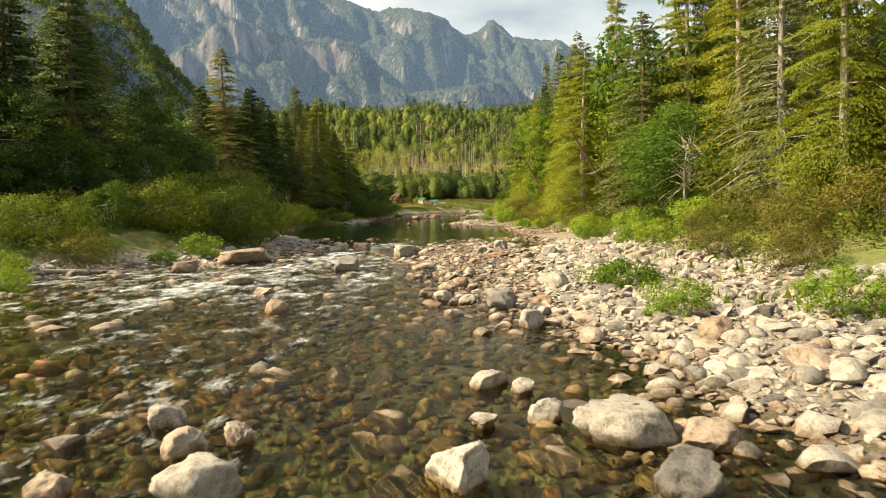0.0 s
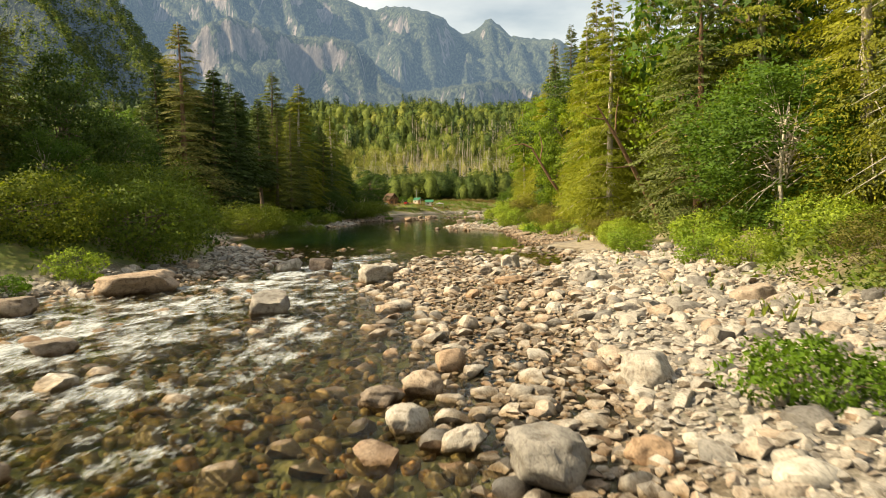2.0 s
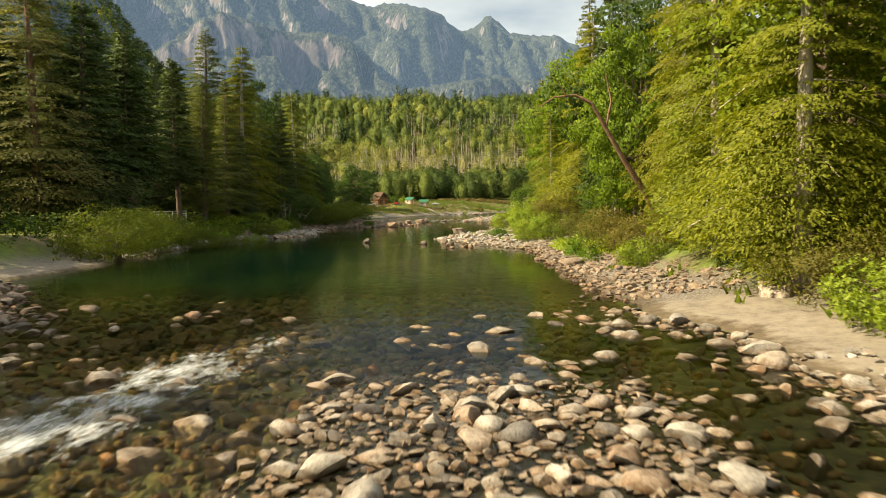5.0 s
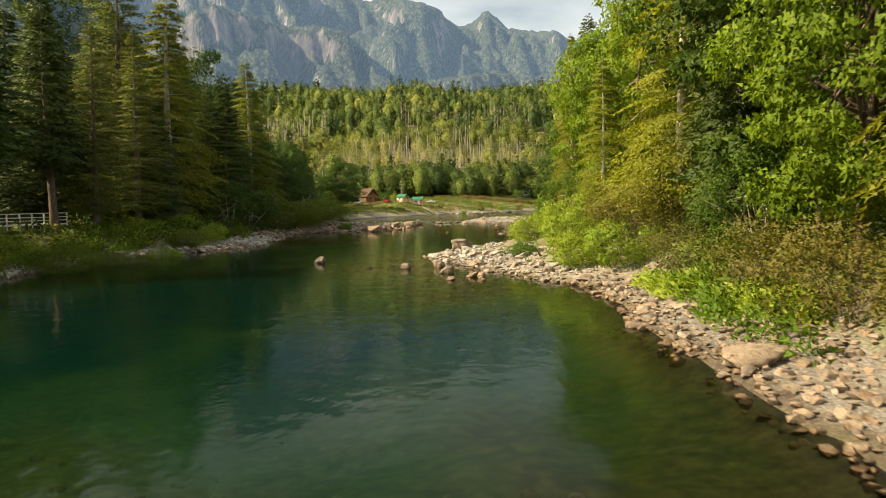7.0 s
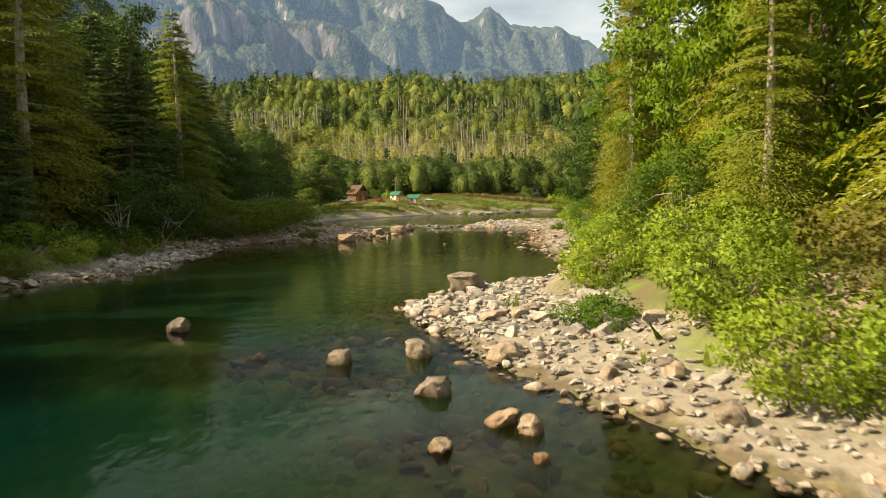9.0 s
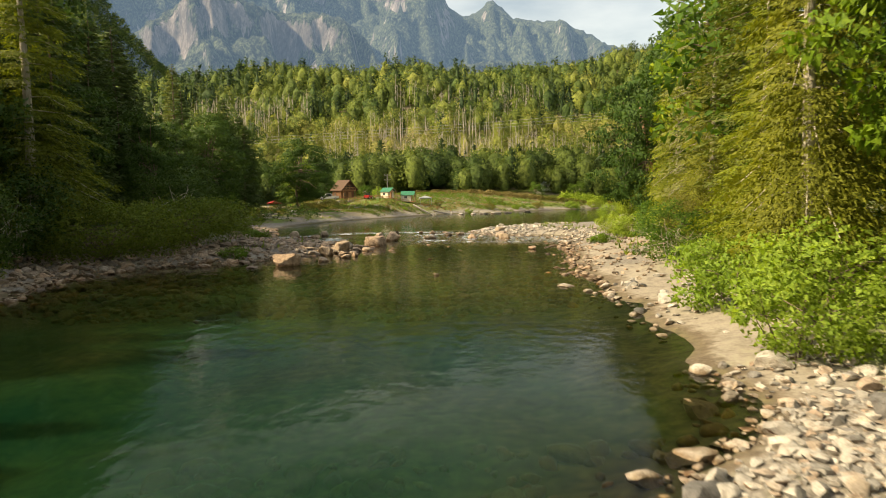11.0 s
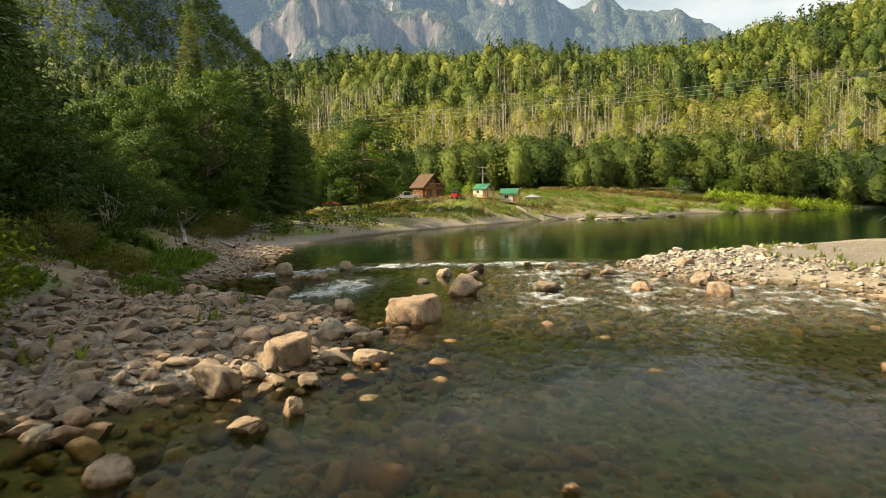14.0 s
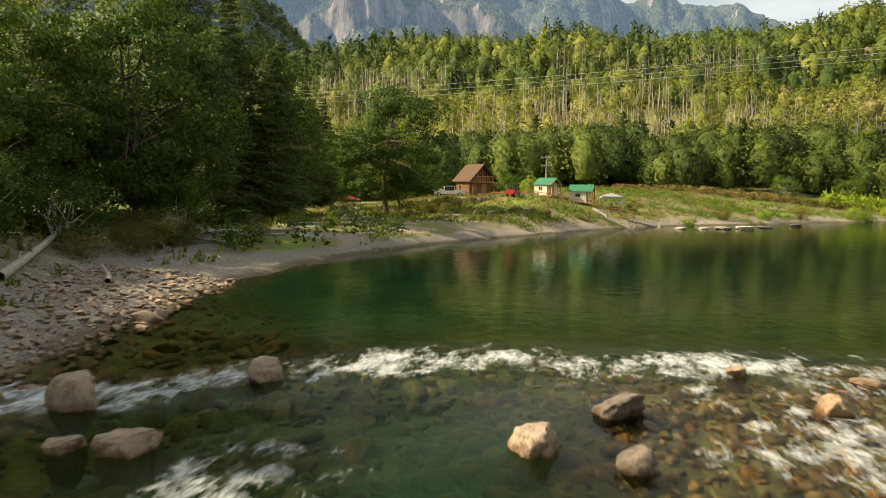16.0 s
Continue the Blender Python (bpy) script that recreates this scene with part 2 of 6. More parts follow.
def ground_material():
    m, n, l, b = material("river_ground", 0.95)
    veg, depth, sand = attribute(n, "veg"), attribute(n, "depth"), attribute(n, "sand")
    f1, f2, f3 = world_noise(n, l, 0.25, 6), world_noise(n, l, 1.8, 8, 0.65), world_noise(n, l, 9.0, 6, 0.7)
    gravel = ramp(n, l, f3, [(0.32, (0.060, 0.052, 0.041)), (0.5, (0.175, 0.153, 0.128)), (0.68, (0.38, 0.345, 0.30))])
    sandc = ramp(n, l, mix(n, l, 0.35, f2, f3), [(0.3, (0.13, 0.108, 0.082)), (0.5, (0.255, 0.218, 0.172)), (0.7, (0.36, 0.315, 0.255))])
    grass = ramp(n, l, f2, [(0.3, (0.060, 0.078, 0.018)), (0.5, (0.125, 0.150, 0.034)), (0.72, (0.22, 0.19, 0.07))])
    grass = mix(n, l, ramp(n, l, f1, [(0.45, (0, 0, 0)), (0.65, (1, 1, 1))]), grass, (0.13, 0.10, 0.055))
    f4 = world_noise(n, l, 0.11, 5, 0.6)
    grass = mix(n, l, ramp(n, l, f4, [(0.50, (0, 0, 0)), (0.56, (1, 1, 1))]), grass, ramp(n, l, f2, [(0.3, (0.070, 0.105, 0.016)), (0.6, (0.150, 0.205, 0.030))]))
    grass = mix(n, l, ramp(n, l, f4, [(0.40, (1, 1, 1)), (0.45, (0, 0, 0))]), grass, ramp(n, l, f3, [(0.3, (0.15, 0.115, 0.07)), (0.7, (0.36, 0.295, 0.20))]))
    bed = ramp(n, l, f2, [(0.3, (0.035, 0.036, 0.016)), (0.5, (0.10, 0.092, 0.038)), (0.7, (0.20, 0.165, 0.065))])
    c = mix(n, l, sand, gravel, sandc)
    v = maths(n, l, "ADD", veg, maths(n, l, "MULTIPLY", maths(n, l, "SUBTRACT", f2, 0.5), 0.9), True)
    c = mix(n, l, v, c, grass)
    g = n.new("ShaderNodeNewGeometry")
    p = n.new("ShaderNodeSeparateXYZ")
    l.new(g.outputs["Position"], p.inputs[0])
    wet = n.new("ShaderNodeMapRange")
    wet.inputs["From Min"].default_value, wet.inputs["From Max"].default_value = 0.22, 0.10
    l.new(maths(n, l, "ADD", p.outputs["Z"], maths(n, l, "MULTIPLY", maths(n, l, "SUBTRACT", f2, 0.5), 0.35)), wet.inputs["Value"])
    c = mix(n, l, wet.outputs["Result"], c, mix(n, l, 1.0, c, (0.52, 0.46, 0.38), "MULTIPLY"))
    c = mix(n, l, maths(n, l, "MULTIPLY", depth, 12.0, True), c, bed)
    l.new(c, b.inputs["Base Color"])
    bump(n, l, b, mix(n, l, 0.5, f2, f3), 0.6, 0.12)
    return m


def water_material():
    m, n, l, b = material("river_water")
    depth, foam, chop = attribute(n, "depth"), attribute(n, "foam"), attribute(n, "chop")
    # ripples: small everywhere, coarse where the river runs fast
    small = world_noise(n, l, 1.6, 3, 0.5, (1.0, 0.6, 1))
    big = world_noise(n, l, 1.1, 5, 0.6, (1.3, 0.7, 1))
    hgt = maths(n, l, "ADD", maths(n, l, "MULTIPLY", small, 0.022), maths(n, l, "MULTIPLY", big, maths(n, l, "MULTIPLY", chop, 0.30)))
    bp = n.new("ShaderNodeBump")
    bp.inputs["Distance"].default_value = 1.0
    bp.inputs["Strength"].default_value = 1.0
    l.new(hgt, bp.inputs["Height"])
    # light lost with depth is put into the surface tint by the depth attribute
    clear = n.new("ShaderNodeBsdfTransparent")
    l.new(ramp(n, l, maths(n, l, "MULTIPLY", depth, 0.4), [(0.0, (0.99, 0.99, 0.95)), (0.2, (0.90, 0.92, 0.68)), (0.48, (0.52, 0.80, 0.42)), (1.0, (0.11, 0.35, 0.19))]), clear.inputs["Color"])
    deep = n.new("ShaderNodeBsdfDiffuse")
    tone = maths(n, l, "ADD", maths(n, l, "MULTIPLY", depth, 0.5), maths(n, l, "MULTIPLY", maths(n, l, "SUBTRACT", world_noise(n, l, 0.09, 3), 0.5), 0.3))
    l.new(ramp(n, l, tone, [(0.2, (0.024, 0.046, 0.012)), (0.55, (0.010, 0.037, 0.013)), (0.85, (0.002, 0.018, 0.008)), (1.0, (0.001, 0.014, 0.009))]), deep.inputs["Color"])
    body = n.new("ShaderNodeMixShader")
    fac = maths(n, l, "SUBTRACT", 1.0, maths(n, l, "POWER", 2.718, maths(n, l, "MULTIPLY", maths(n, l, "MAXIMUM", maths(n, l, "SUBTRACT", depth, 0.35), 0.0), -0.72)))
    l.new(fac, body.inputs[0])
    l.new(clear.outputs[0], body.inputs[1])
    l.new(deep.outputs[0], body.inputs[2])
    gloss = n.new("ShaderNodeBsdfGlossy")
    gloss.inputs["Roughness"].default_value = 0.06
    l.new(bp.outputs["Normal"], gloss.inputs["Normal"])
    fr = n.new("ShaderNodeFresnel")
    fr.inputs["IOR"].default_value = 1.333
    l.new(bp.outputs["Normal"], fr.inputs["Normal"])
    wet = n.new("ShaderNodeMixShader")
    l.new(maths(n, l, "MULTIPLY", fr.outputs[0], maths(n, l, "MULTIPLY", fr.outputs[0], 2.5, True)), wet.inputs[0])
    l.new(body.outputs[0], wet.inputs[1])
    l.new(gloss.outputs[0], wet.inputs[2])
    # foam in torn streaks
    s1 = world_noise(n, l, 1.15, 8, 0.66, (1.3, 0.6, 1))
    s3 = world_noise(n, l, 0.33, 3, 0.5, (1.3, 0.8, 1))
    s2 = world_noise(n, l, 5.5, 4, 0.6, (1.6, 0.5, 1))
    torn = maths(n, l, "ADD", maths(n, l, "MULTIPLY", s1, 0.75), maths(n, l, "MULTIPLY", s2, 0.25))
    torn = maths(n, l, "ADD", torn, maths(n, l, "MULTIPLY", maths(n, l, "SUBTRACT", s3, 0.5), 0.42))
    edge = n.new("ShaderNodeMapRange")
    edge.inputs["From Min"].default_value, edge.inputs["From Max"].default_value = -0.03, 0.27
    l.new(maths(n, l, "SUBTRACT", torn, maths(n, l, "SUBTRACT", 0.74, maths(n, l, "MULTIPLY", foam, 0.36))), edge.inputs["Value"])
    froth = n.new("ShaderNodeBsdfDiffuse")
    froth.inputs["Color"].default_value = (0.76, 0.81, 0.83, 1)
    out = n.new("ShaderNodeMixShader")
    l.new(maths(n, l, "MULTIPLY", edge.outputs["Result"], 0.85), out.inputs[0])
    l.new(wet.outputs[0], out.inputs[1])
    l.new(froth.outputs[0], out.inputs[2])
    l.new(out.outputs[0], n["Material Output"].inputs["Surface"])
    return m


def mountain_material(name, bareness, air):
    m, n, l, b = material(name, 1.0)
    g = n.new("ShaderNodeNewGeometry")
    s = n.new("ShaderNodeSeparateXYZ")
    l.new(g.outputs["Normal"], s.inputs[0])
    p = n.new("ShaderNodeSeparateXYZ")
    l.new(g.outputs["Position"], p.inputs[0])
    f = world_noise(n, l, 0.009, 10, 0.72)
    streak = world_noise(n, l, 0.035, 8, 0.72, (1.0, 1.0, 0.12))
    fine = world_noise(n, l, 0.13, 8, 0.85, (1.0, 1.0, 0.45))
    rock = ramp(n, l, mix(n, l, 0.4, streak, fine), [(0.36, (0.030, 0.030, 0.034)), (0.5, (0.130, 0.115, 0.110)), (0.64, (0.36, 0.305, 0.275))])
    wood = ramp(n, l, fine, [(0.42, (0.003, 0.006, 0.006)), (0.5, (0.026, 0.036, 0.024)), (0.57, (0.110, 0.125, 0.070))])
    bare = maths(n, l, "ADD", maths(n, l, "MULTIPLY", p.outputs["Z"], 0.0006), maths(n, l, "MULTIPLY", maths(n, l, "SUBTRACT", f, 0.5), 2.6))
    bare = maths(n, l, "ADD", bare, maths(n, l, "MULTIPLY", maths(n, l, "SUBTRACT", streak, 0.5), 1.6))
    bare = maths(n, l, "SUBTRACT", bare, maths(n, l, "MULTIPLY", maths(n, l, "SUBTRACT", s.outputs["Z"], 0.55), 2.0))
    k = n.new("ShaderNodeMapRange")
    k.inputs["From Min"].default_value, k.inputs["From Max"].default_value = 0.45 - bareness, 0.60 - bareness
    l.new(bare, k.inputs["Value"])
    c = mix(n, l, k.outputs["Result"], wood, rock)
    l.new(c, b.inputs["Base Color"])
    bump(n, l, b, mix(n, l, 0.5, streak, fine), 0.9, 16.0)
    # air between: haze put in as a faint blue glow of the far backdrop
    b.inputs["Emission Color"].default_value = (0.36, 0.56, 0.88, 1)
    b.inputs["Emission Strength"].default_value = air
    return m


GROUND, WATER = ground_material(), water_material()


# ---- mesh helpers ----
def mesh_of(name, verts, faces, mat, smooth=False, normals=None):
    """A mesh from arrays; faces is an array of triangles or quads. smooth: True, or the angle past which edges stay sharp."""
    me = bpy.data.meshes.new(name)
    verts, faces = np.asarray(verts, dtype=np.float32), np.asarray(faces, dtype=np.int32)
    k = faces.shape[1]
    me.vertices.add(len(verts))
    me.vertices.foreach_set("co", verts.ravel())
    me.loops.add(faces.size)
    me.loops.foreach_set("vertex_index", faces.ravel())
    me.polygons.add(len(faces))
    me.polygons.foreach_set("loop_start", np.arange(0, faces.size, k, dtype=np.int32))
    me.update(calc_edges=True)
    if smooth is not False:
        me.polygons.foreach_set("use_smooth", np.ones(len(faces), dtype=bool))
    if smooth not in (True, False):
        me.set_sharp_from_angle(angle=radians(smooth))
    if normals is not None:
        me.polygons.foreach_set("use_smooth", np.ones(len(faces), dtype=bool))
        me.normals_split_custom_set_from_vertices(np.asarray(normals, dtype=np.float32))
    me.materials.append(mat)
    return me


def give(me, name, values):
    a = me.attributes.new(name, "FLOAT", "POINT")
    a.data.foreach_set("value", np.asarray(values, dtype=np.float32))


def part(name, bm, mat, parent, label=""):
    """Links a bmesh or a ready mesh as one object under a thing or a part."""
    if isinstance(bm, bmesh.types.BMesh):
        me = bpy.data.meshes.new(name)
        bm.to_mesh(me)
        bm.free()
        me.materials.append(mat)
    else:
        me = bm
    ob = new(name, me)
    ob.parent = parent
    return tagged(ob, label)


def smoothstep(a, b, x):
    t = np.clip((x - a) / (b - a), 0, 1)
    return t * t * (3 - 2 * t)


def wave_noise(x, y, seed, size, octaves=4):
    """Smooth noise in about -1 to 1, from sums of turned sines."""
    r = np.random.RandomState(seed)
    out, amp, tot = 0.0, 1.0, 0.0
    for o in range(octaves):
        for k in range(3):
            a, ph = r.uniform(0, 6.283), r.uniform(0, 6.283)
            f = 6.283 / size * r.uniform(0.75, 1.3) * 2 ** o
            out = out + amp * np.sin(f * (x * np.cos(a) + y * np.sin(a)) + ph + 1.3 * np.sin(0.6 * f * (y * np.cos(a) - x * np.sin(a)) + ph))
        tot += amp * 1.9
        amp *= 0.5
    return out / tot


# ---- the lie of the land: banks of the river, its bed and the hill ----
LEFT_Y = [-60, 20, 52, 58, 64, 70, 82, 94, 104, 114, 126, 142, 158, 170, 177, 188, 205, 211, 216, 222, 228, 233, 234.5, 236, 239, 245, 256, 266, 276, 300]
LEFT_X = [-36, -31, -27, -22, -17, -14, -13.5, -15.5, -20, -26, -25, -26, -26, -20.5, -17.5, -18, -20, -14, -8, -3.2, -4, -7, -11, -18, -20.5, -16.3, -18.8, -20.6, -20.8, -19]
RIGHT_Y = [-60, 8, 20, 31, 36, 47, 60, 70, 73, 75.5, 79, 84, 88, 94, 106, 122, 134, 141, 148, 154, 158, 163, 167, 170, 174, 185, 194, 204, 219, 226, 232, 237, 241, 244, 247, 251, 256, 258.5, 264, 274, 280, 310, 450]
RIGHT_X = [16, 10, 7.5, 6.0, 5.0, 6.0, 8.0, 8.5, 9.5, 11.5, 12.3, 12.8, 13, 11.6, 10.9, 10.7, 11.4, 8, 5.0, 3.0, 2.4, 4.5, 9.0, 11.6, 12.7, 13.4, 14.1, 14.5, 16.6, 17.2, 18.5, 20.3, 19.3, 15.6, 12.2, 10.2, 9.4, 11, 19, 30, 42, 110, 300]
FAR_X = [-60, -26, -22, -20, -16, -8, 0, 8, 30, 64, 130, 400]
FAR_Y = [266, 270, 279, 285, 299, 315.5, 331, 342, 362, 388, 424, 560]
DEPTH_Y = [-60, 60, 82, 96, 105, 113, 140, 157, 176, 200, 214, 234, 252, 262, 276, 600]
DEPTH = [0.45, 0.45, 0.40, 0.45, 0.7, 1.9, 3.6, 2.2, 1.35, 0.85, 0.68, 0.6, 0.6, 1.6, 3.2, 3.2]

SHOAL_Y, SHOAL_X = [30, 36, 42, 49, 61, 70, 78, 86], [6.0, 4.5, 3.0, 1.6, 0.4, -1.5, -2.6, 2.0]
SHELVES = [(3.7, 132.0), (-6.0, 152.2), (-1.8, 147.6), (1.4, 151.0), (1.8, 145.2), (3.9, 139.6), (-5.9, 206.8), (-3.4, 209.0), (5.4, 163.5)]


def inside(x, y):
    """Metres inside the river's edge, and which bank is nearest: 0 left, 1 right, 2 far."""
    dl = x - np.interp(y, LEFT_Y, LEFT_X)
    dr = np.interp(y, RIGHT_Y, RIGHT_X) - x
    df = (np.interp(x, FAR_X, FAR_Y) - y) * 0.75
    dr = np.where((np.abs(x - 10.8) < 9) & (y > 60) & (y < 100), np.maximum(dr, 1.6 - np.hypot((x - 10.6) / 1.3, (y - 81) / 5) * 1.6), dr)
    d = np.minimum(np.minimum(dl, dr), df)
    side = np.argmin(np.stack([dl, dr, df]), axis=0)
    return d + 0.55 * wave_noise(x, y, 5, 7.0, 3), side


def land(x, y):
    """Height of ground or bed, how overgrown, and how sandy it is there."""
    x, y = np.asarray(x, float), np.asarray(y, float)
    d, side = inside(x, y)
    e = np.maximum(-d, 0)
    bed = -np.interp(y, DEPTH_Y, DEPTH) * (1 - np.exp(-np.maximum(d, 0) / np.where((side == 1) & (y > 90), 4.2, 2.6))) * (0.8 + 0.25 * wave_noise(x, y, 9, 9.0, 3))
    edge = np.interp(y, SHOAL_Y, SHOAL_X) + 0.9 * wave_noise(x, y, 63, 6.0, 3)
    shoal = smoothstep(-4.5, 0.4, x - edge) * smoothstep(28, 38, y) * smoothstep(88, 82, y) * (side == 1) * np.where(y > 72, smoothstep(9.5, 7.5, x), 1.0)
    shoal = np.maximum(shoal, 0.32 * smoothstep(-5, 0, x) * smoothstep(229, 237, y) * smoothstep(256, 251, y))
    bed = bed * (1 - 0.84 * shoal) * (1 + 0.7 * smoothstep(-1, -5, x) * smoothstep(224, 232, y) * smoothstep(255, 249, y))
    for bx, by in SHELVES:
        bed = np.maximum(bed, np.where(d > 0, -0.30 - 0.30 * np.maximum(np.hypot(x - bx, y - by) - 0.8, 0), bed))
    bed = np.maximum(bed, np.where(d > 0, -0.55 - 0.16 * np.maximum(np.hypot(x - 6.5, (y - 138) * 0.8) - 3.0, 0), bed))
    beach_r = np.interp(y, [20, 31, 45, 58, 72, 80, 88, 110, 128, 140, 155, 172, 186, 205, 225, 245, 258, 280], [9, 9.5, 9, 7, 7, 6, 5, 4.2, 3.2, 3.6, 6.5, 3.6, 4.2, 5, 7, 12, 24, 10])
    beach_l = np.interp(y, [40, 60, 80, 100, 112, 122, 160, 176, 200, 212, 224, 236, 250, 262, 290], [3, 4, 2.5, 4, 5, 4, 2.5, 3, 3, 9, 13, 9, 7, 8, 18])
    beach = np.where(side == 0, beach_l, np.where(side == 1, beach_r, 13.0))
    rise = np.where(side == 2, np.interp(x, [-24, -18, -8], [0.8, 1.3, 4.2]) + np.interp(x, [-44, -26, -18, -8], [0, 2.1, 2.0, 0]) * smoothstep(328, 349, y), 1.7)
    run = np.where(side == 2, 26.0, 6.0)
    beach = np.where(side == 2, 4.0, beach)
    dry = 0.55 * (1 - np.exp(-e / 2.5)) + 0.02 * np.minimum(e, 15) + rise * np.where(side == 2, np.clip((e - 2.0) / run, 0, 1), smoothstep(0, 1, (e - beach * 0.8) / run))
    dry = dry + 0.16 * wave_noise(x, y, 12, 5.0, 4) * smoothstep(0, 3, e) + np.where(side == 2, 0.15, 0.5) * wave_noise(x, y, 14, 30.0, 3) * smoothstep(12, 40, e)
    veg = smoothstep(beach - 1.0, beach + 2.5, e + 1.2 * wave_noise(x, y, 21, 6.0, 3))
    veg = np.where((side == 2) & (y < 396), smoothstep(2.5, 5, e) * smoothstep(-0.75, -0.1, wave_noise(x, y, 22, 11.0, 3)), veg)
    sand = smoothstep(0.05, 0.5, wave_noise(x, y, 33, 22.0, 2) + np.where((side == 1) & (y > 80) & (y < 97), 1.0, 0) + np.where((side == 1) & (y > 172) & (y < 204), 0.7, 0)
                      + np.where((side == 0) & (y > 200), -1.6, 0) + np.where((side == 2) & (x < -14), -0.7, 0) + np.where((side == 0) & (y > 108) & (y < 124), 0.9, 0) - np.where((side == 1) & ((y < 82) | ((y > 150) & (y < 168))), 2.0, 0) - np.where((side == 1) & (y > 98) & (y < 132), 0.8, 0) + np.where((side == 1) & (y > 136) & (y < 148) & (x > 7.5), 0.8, 0))
    z = np.where(d > 0, bed, dry)
    # the wooded hill across the valley, and rising ground to both sides
    foot = 392 + 0.02 * x + 0.0004 * x * x * (x < 0)
    up = smoothstep(0, 1, (y - foot) / 250.0)
    z = z + np.interp(x, [-400, -150, -100, -50, -20, 20, 50, 80, 115, 150, 200, 400], [56, 69, 73, 70, 74, 69, 68, 70, 77, 84, 95, 120]) * up * (1 + 0.03 * wave_noise(x, y, 41, 260.0, 3)) + 4 * wave_noise(x, y, 44, 70.0, 3) * up
    z = z + 70 * smoothstep(150, 520, -x) * smoothstep(-200, 250, y) + 60 * smoothstep(70, 420, x) * smoothstep(420, 250, y) * (1 - up)
    return z, veg, sand


def ground_at(x, y):
    return float(land(np.array([x]), np.array([y]))[0][0])


def spaced(stops):
    """Grid lines from (start, step) pairs, the last one being the end."""
    out = []
    for (a, s), (b, _) in zip(stops, stops[1:]):
        out += list(np.linspace(a, b, max(int(round((b - a) / s)), 1), endpoint=False))
    return np.array(out + [stops[-1][0]])


def grid(xs, ys):
    gx, gy = np.meshgrid(xs, ys)
    i = np.arange(len(xs) * len(ys)).reshape(len(ys), len(xs))
    quads = np.stack([i[:-1, :-1], i[:-1, 1:], i[1:, 1:], i[1:, :-1]], -1).reshape(-1, 4)
    return gx.ravel(), gy.ravel(), quads


# ---- ground: one sheet to the horizon ----
gx, gy, quads = grid(spaced([(-4000, 700), (-1200, 120), (-360, 30), (-90, 5), (-45, 0.8), (30, 2.5), (60, 12), (180, 40), (600, 200), (1400, 700), (4000, 0)]),
                     spaced([(-1500, 300), (-60, 10), (0, 0.9), (268, 1.6), (400, 8), (720, 40), (1200, 300), (4200, 0)]))
gz, gveg, gsand = land(gx, gy)
me = mesh_of("ground", np.stack([gx, gy, gz], 1), quads, GROUND, True)
give(me, "veg", gveg), give(me, "sand", gsand), give(me, "depth", np.maximum(-gz, 0))
ground = tagged(new("ground", me), "gravel river bed and overgrown valley floor with sandy banks", "ground", kind="structure")

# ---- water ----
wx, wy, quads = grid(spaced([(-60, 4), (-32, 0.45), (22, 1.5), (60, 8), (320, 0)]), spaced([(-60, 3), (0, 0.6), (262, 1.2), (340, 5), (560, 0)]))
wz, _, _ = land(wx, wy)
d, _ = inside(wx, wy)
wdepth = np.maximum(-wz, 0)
run1 = np.interp(wy, [10, 35, 44, 54, 60, 72, 80, 86, 93], [-15, -13.5, -12.5, -11, -9, -7.5, -6, -4.5, -2.5])
foam = 1.0 * np.exp(-((wx - run1) / np.interp(wy, [20, 50, 70, 82, 93], [6, 3.6, 3.2, 2.3, 1.6])) ** 2) * smoothstep(18, 50, wy) * smoothstep(97, 86, wy)
foam = np.maximum(0.84 * foam, (0.44 + 0.18 * smoothstep(32, 52, wy)) * smoothstep(1, -4, wx) * smoothstep(84, 66, wy) * smoothstep(2, 14, wy))
run2 = np.interp(wx, [-20, -14, -11, -8, -3, 2, 8, 12], [246, 247, 250, 253, 254, 254.5, 255.5, 257])
foam = np.maximum(foam, 0.78 * np.exp(-((wy - run2) / 2.4) ** 2) * smoothstep(12, 5, wx))
foam = np.maximum(foam, 0.92 * np.exp(-((wx + 8.2 - 0.05 * (wy - 241)) / 2.2) ** 2) * smoothstep(233, 238, wy) * smoothstep(248, 243, wy))
foam = np.maximum(foam, 0.57 * smoothstep(-3, 3, wx) * smoothstep(226, 236, wy) * smoothstep(257, 252, wy))
chop = np.maximum(foam, 0.6 * smoothstep(92, 78, wy) * smoothstep(np.interp(wy, [20, 50], [8, 3]), np.interp(wy, [20, 50], [4, -2]), wx))
lift = chop * 0.07 * wave_noise(wx, wy, 77, 2.6, 3)
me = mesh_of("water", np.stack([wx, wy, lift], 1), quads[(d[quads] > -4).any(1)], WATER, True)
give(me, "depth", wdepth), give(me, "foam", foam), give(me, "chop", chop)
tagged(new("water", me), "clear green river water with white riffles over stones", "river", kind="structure")


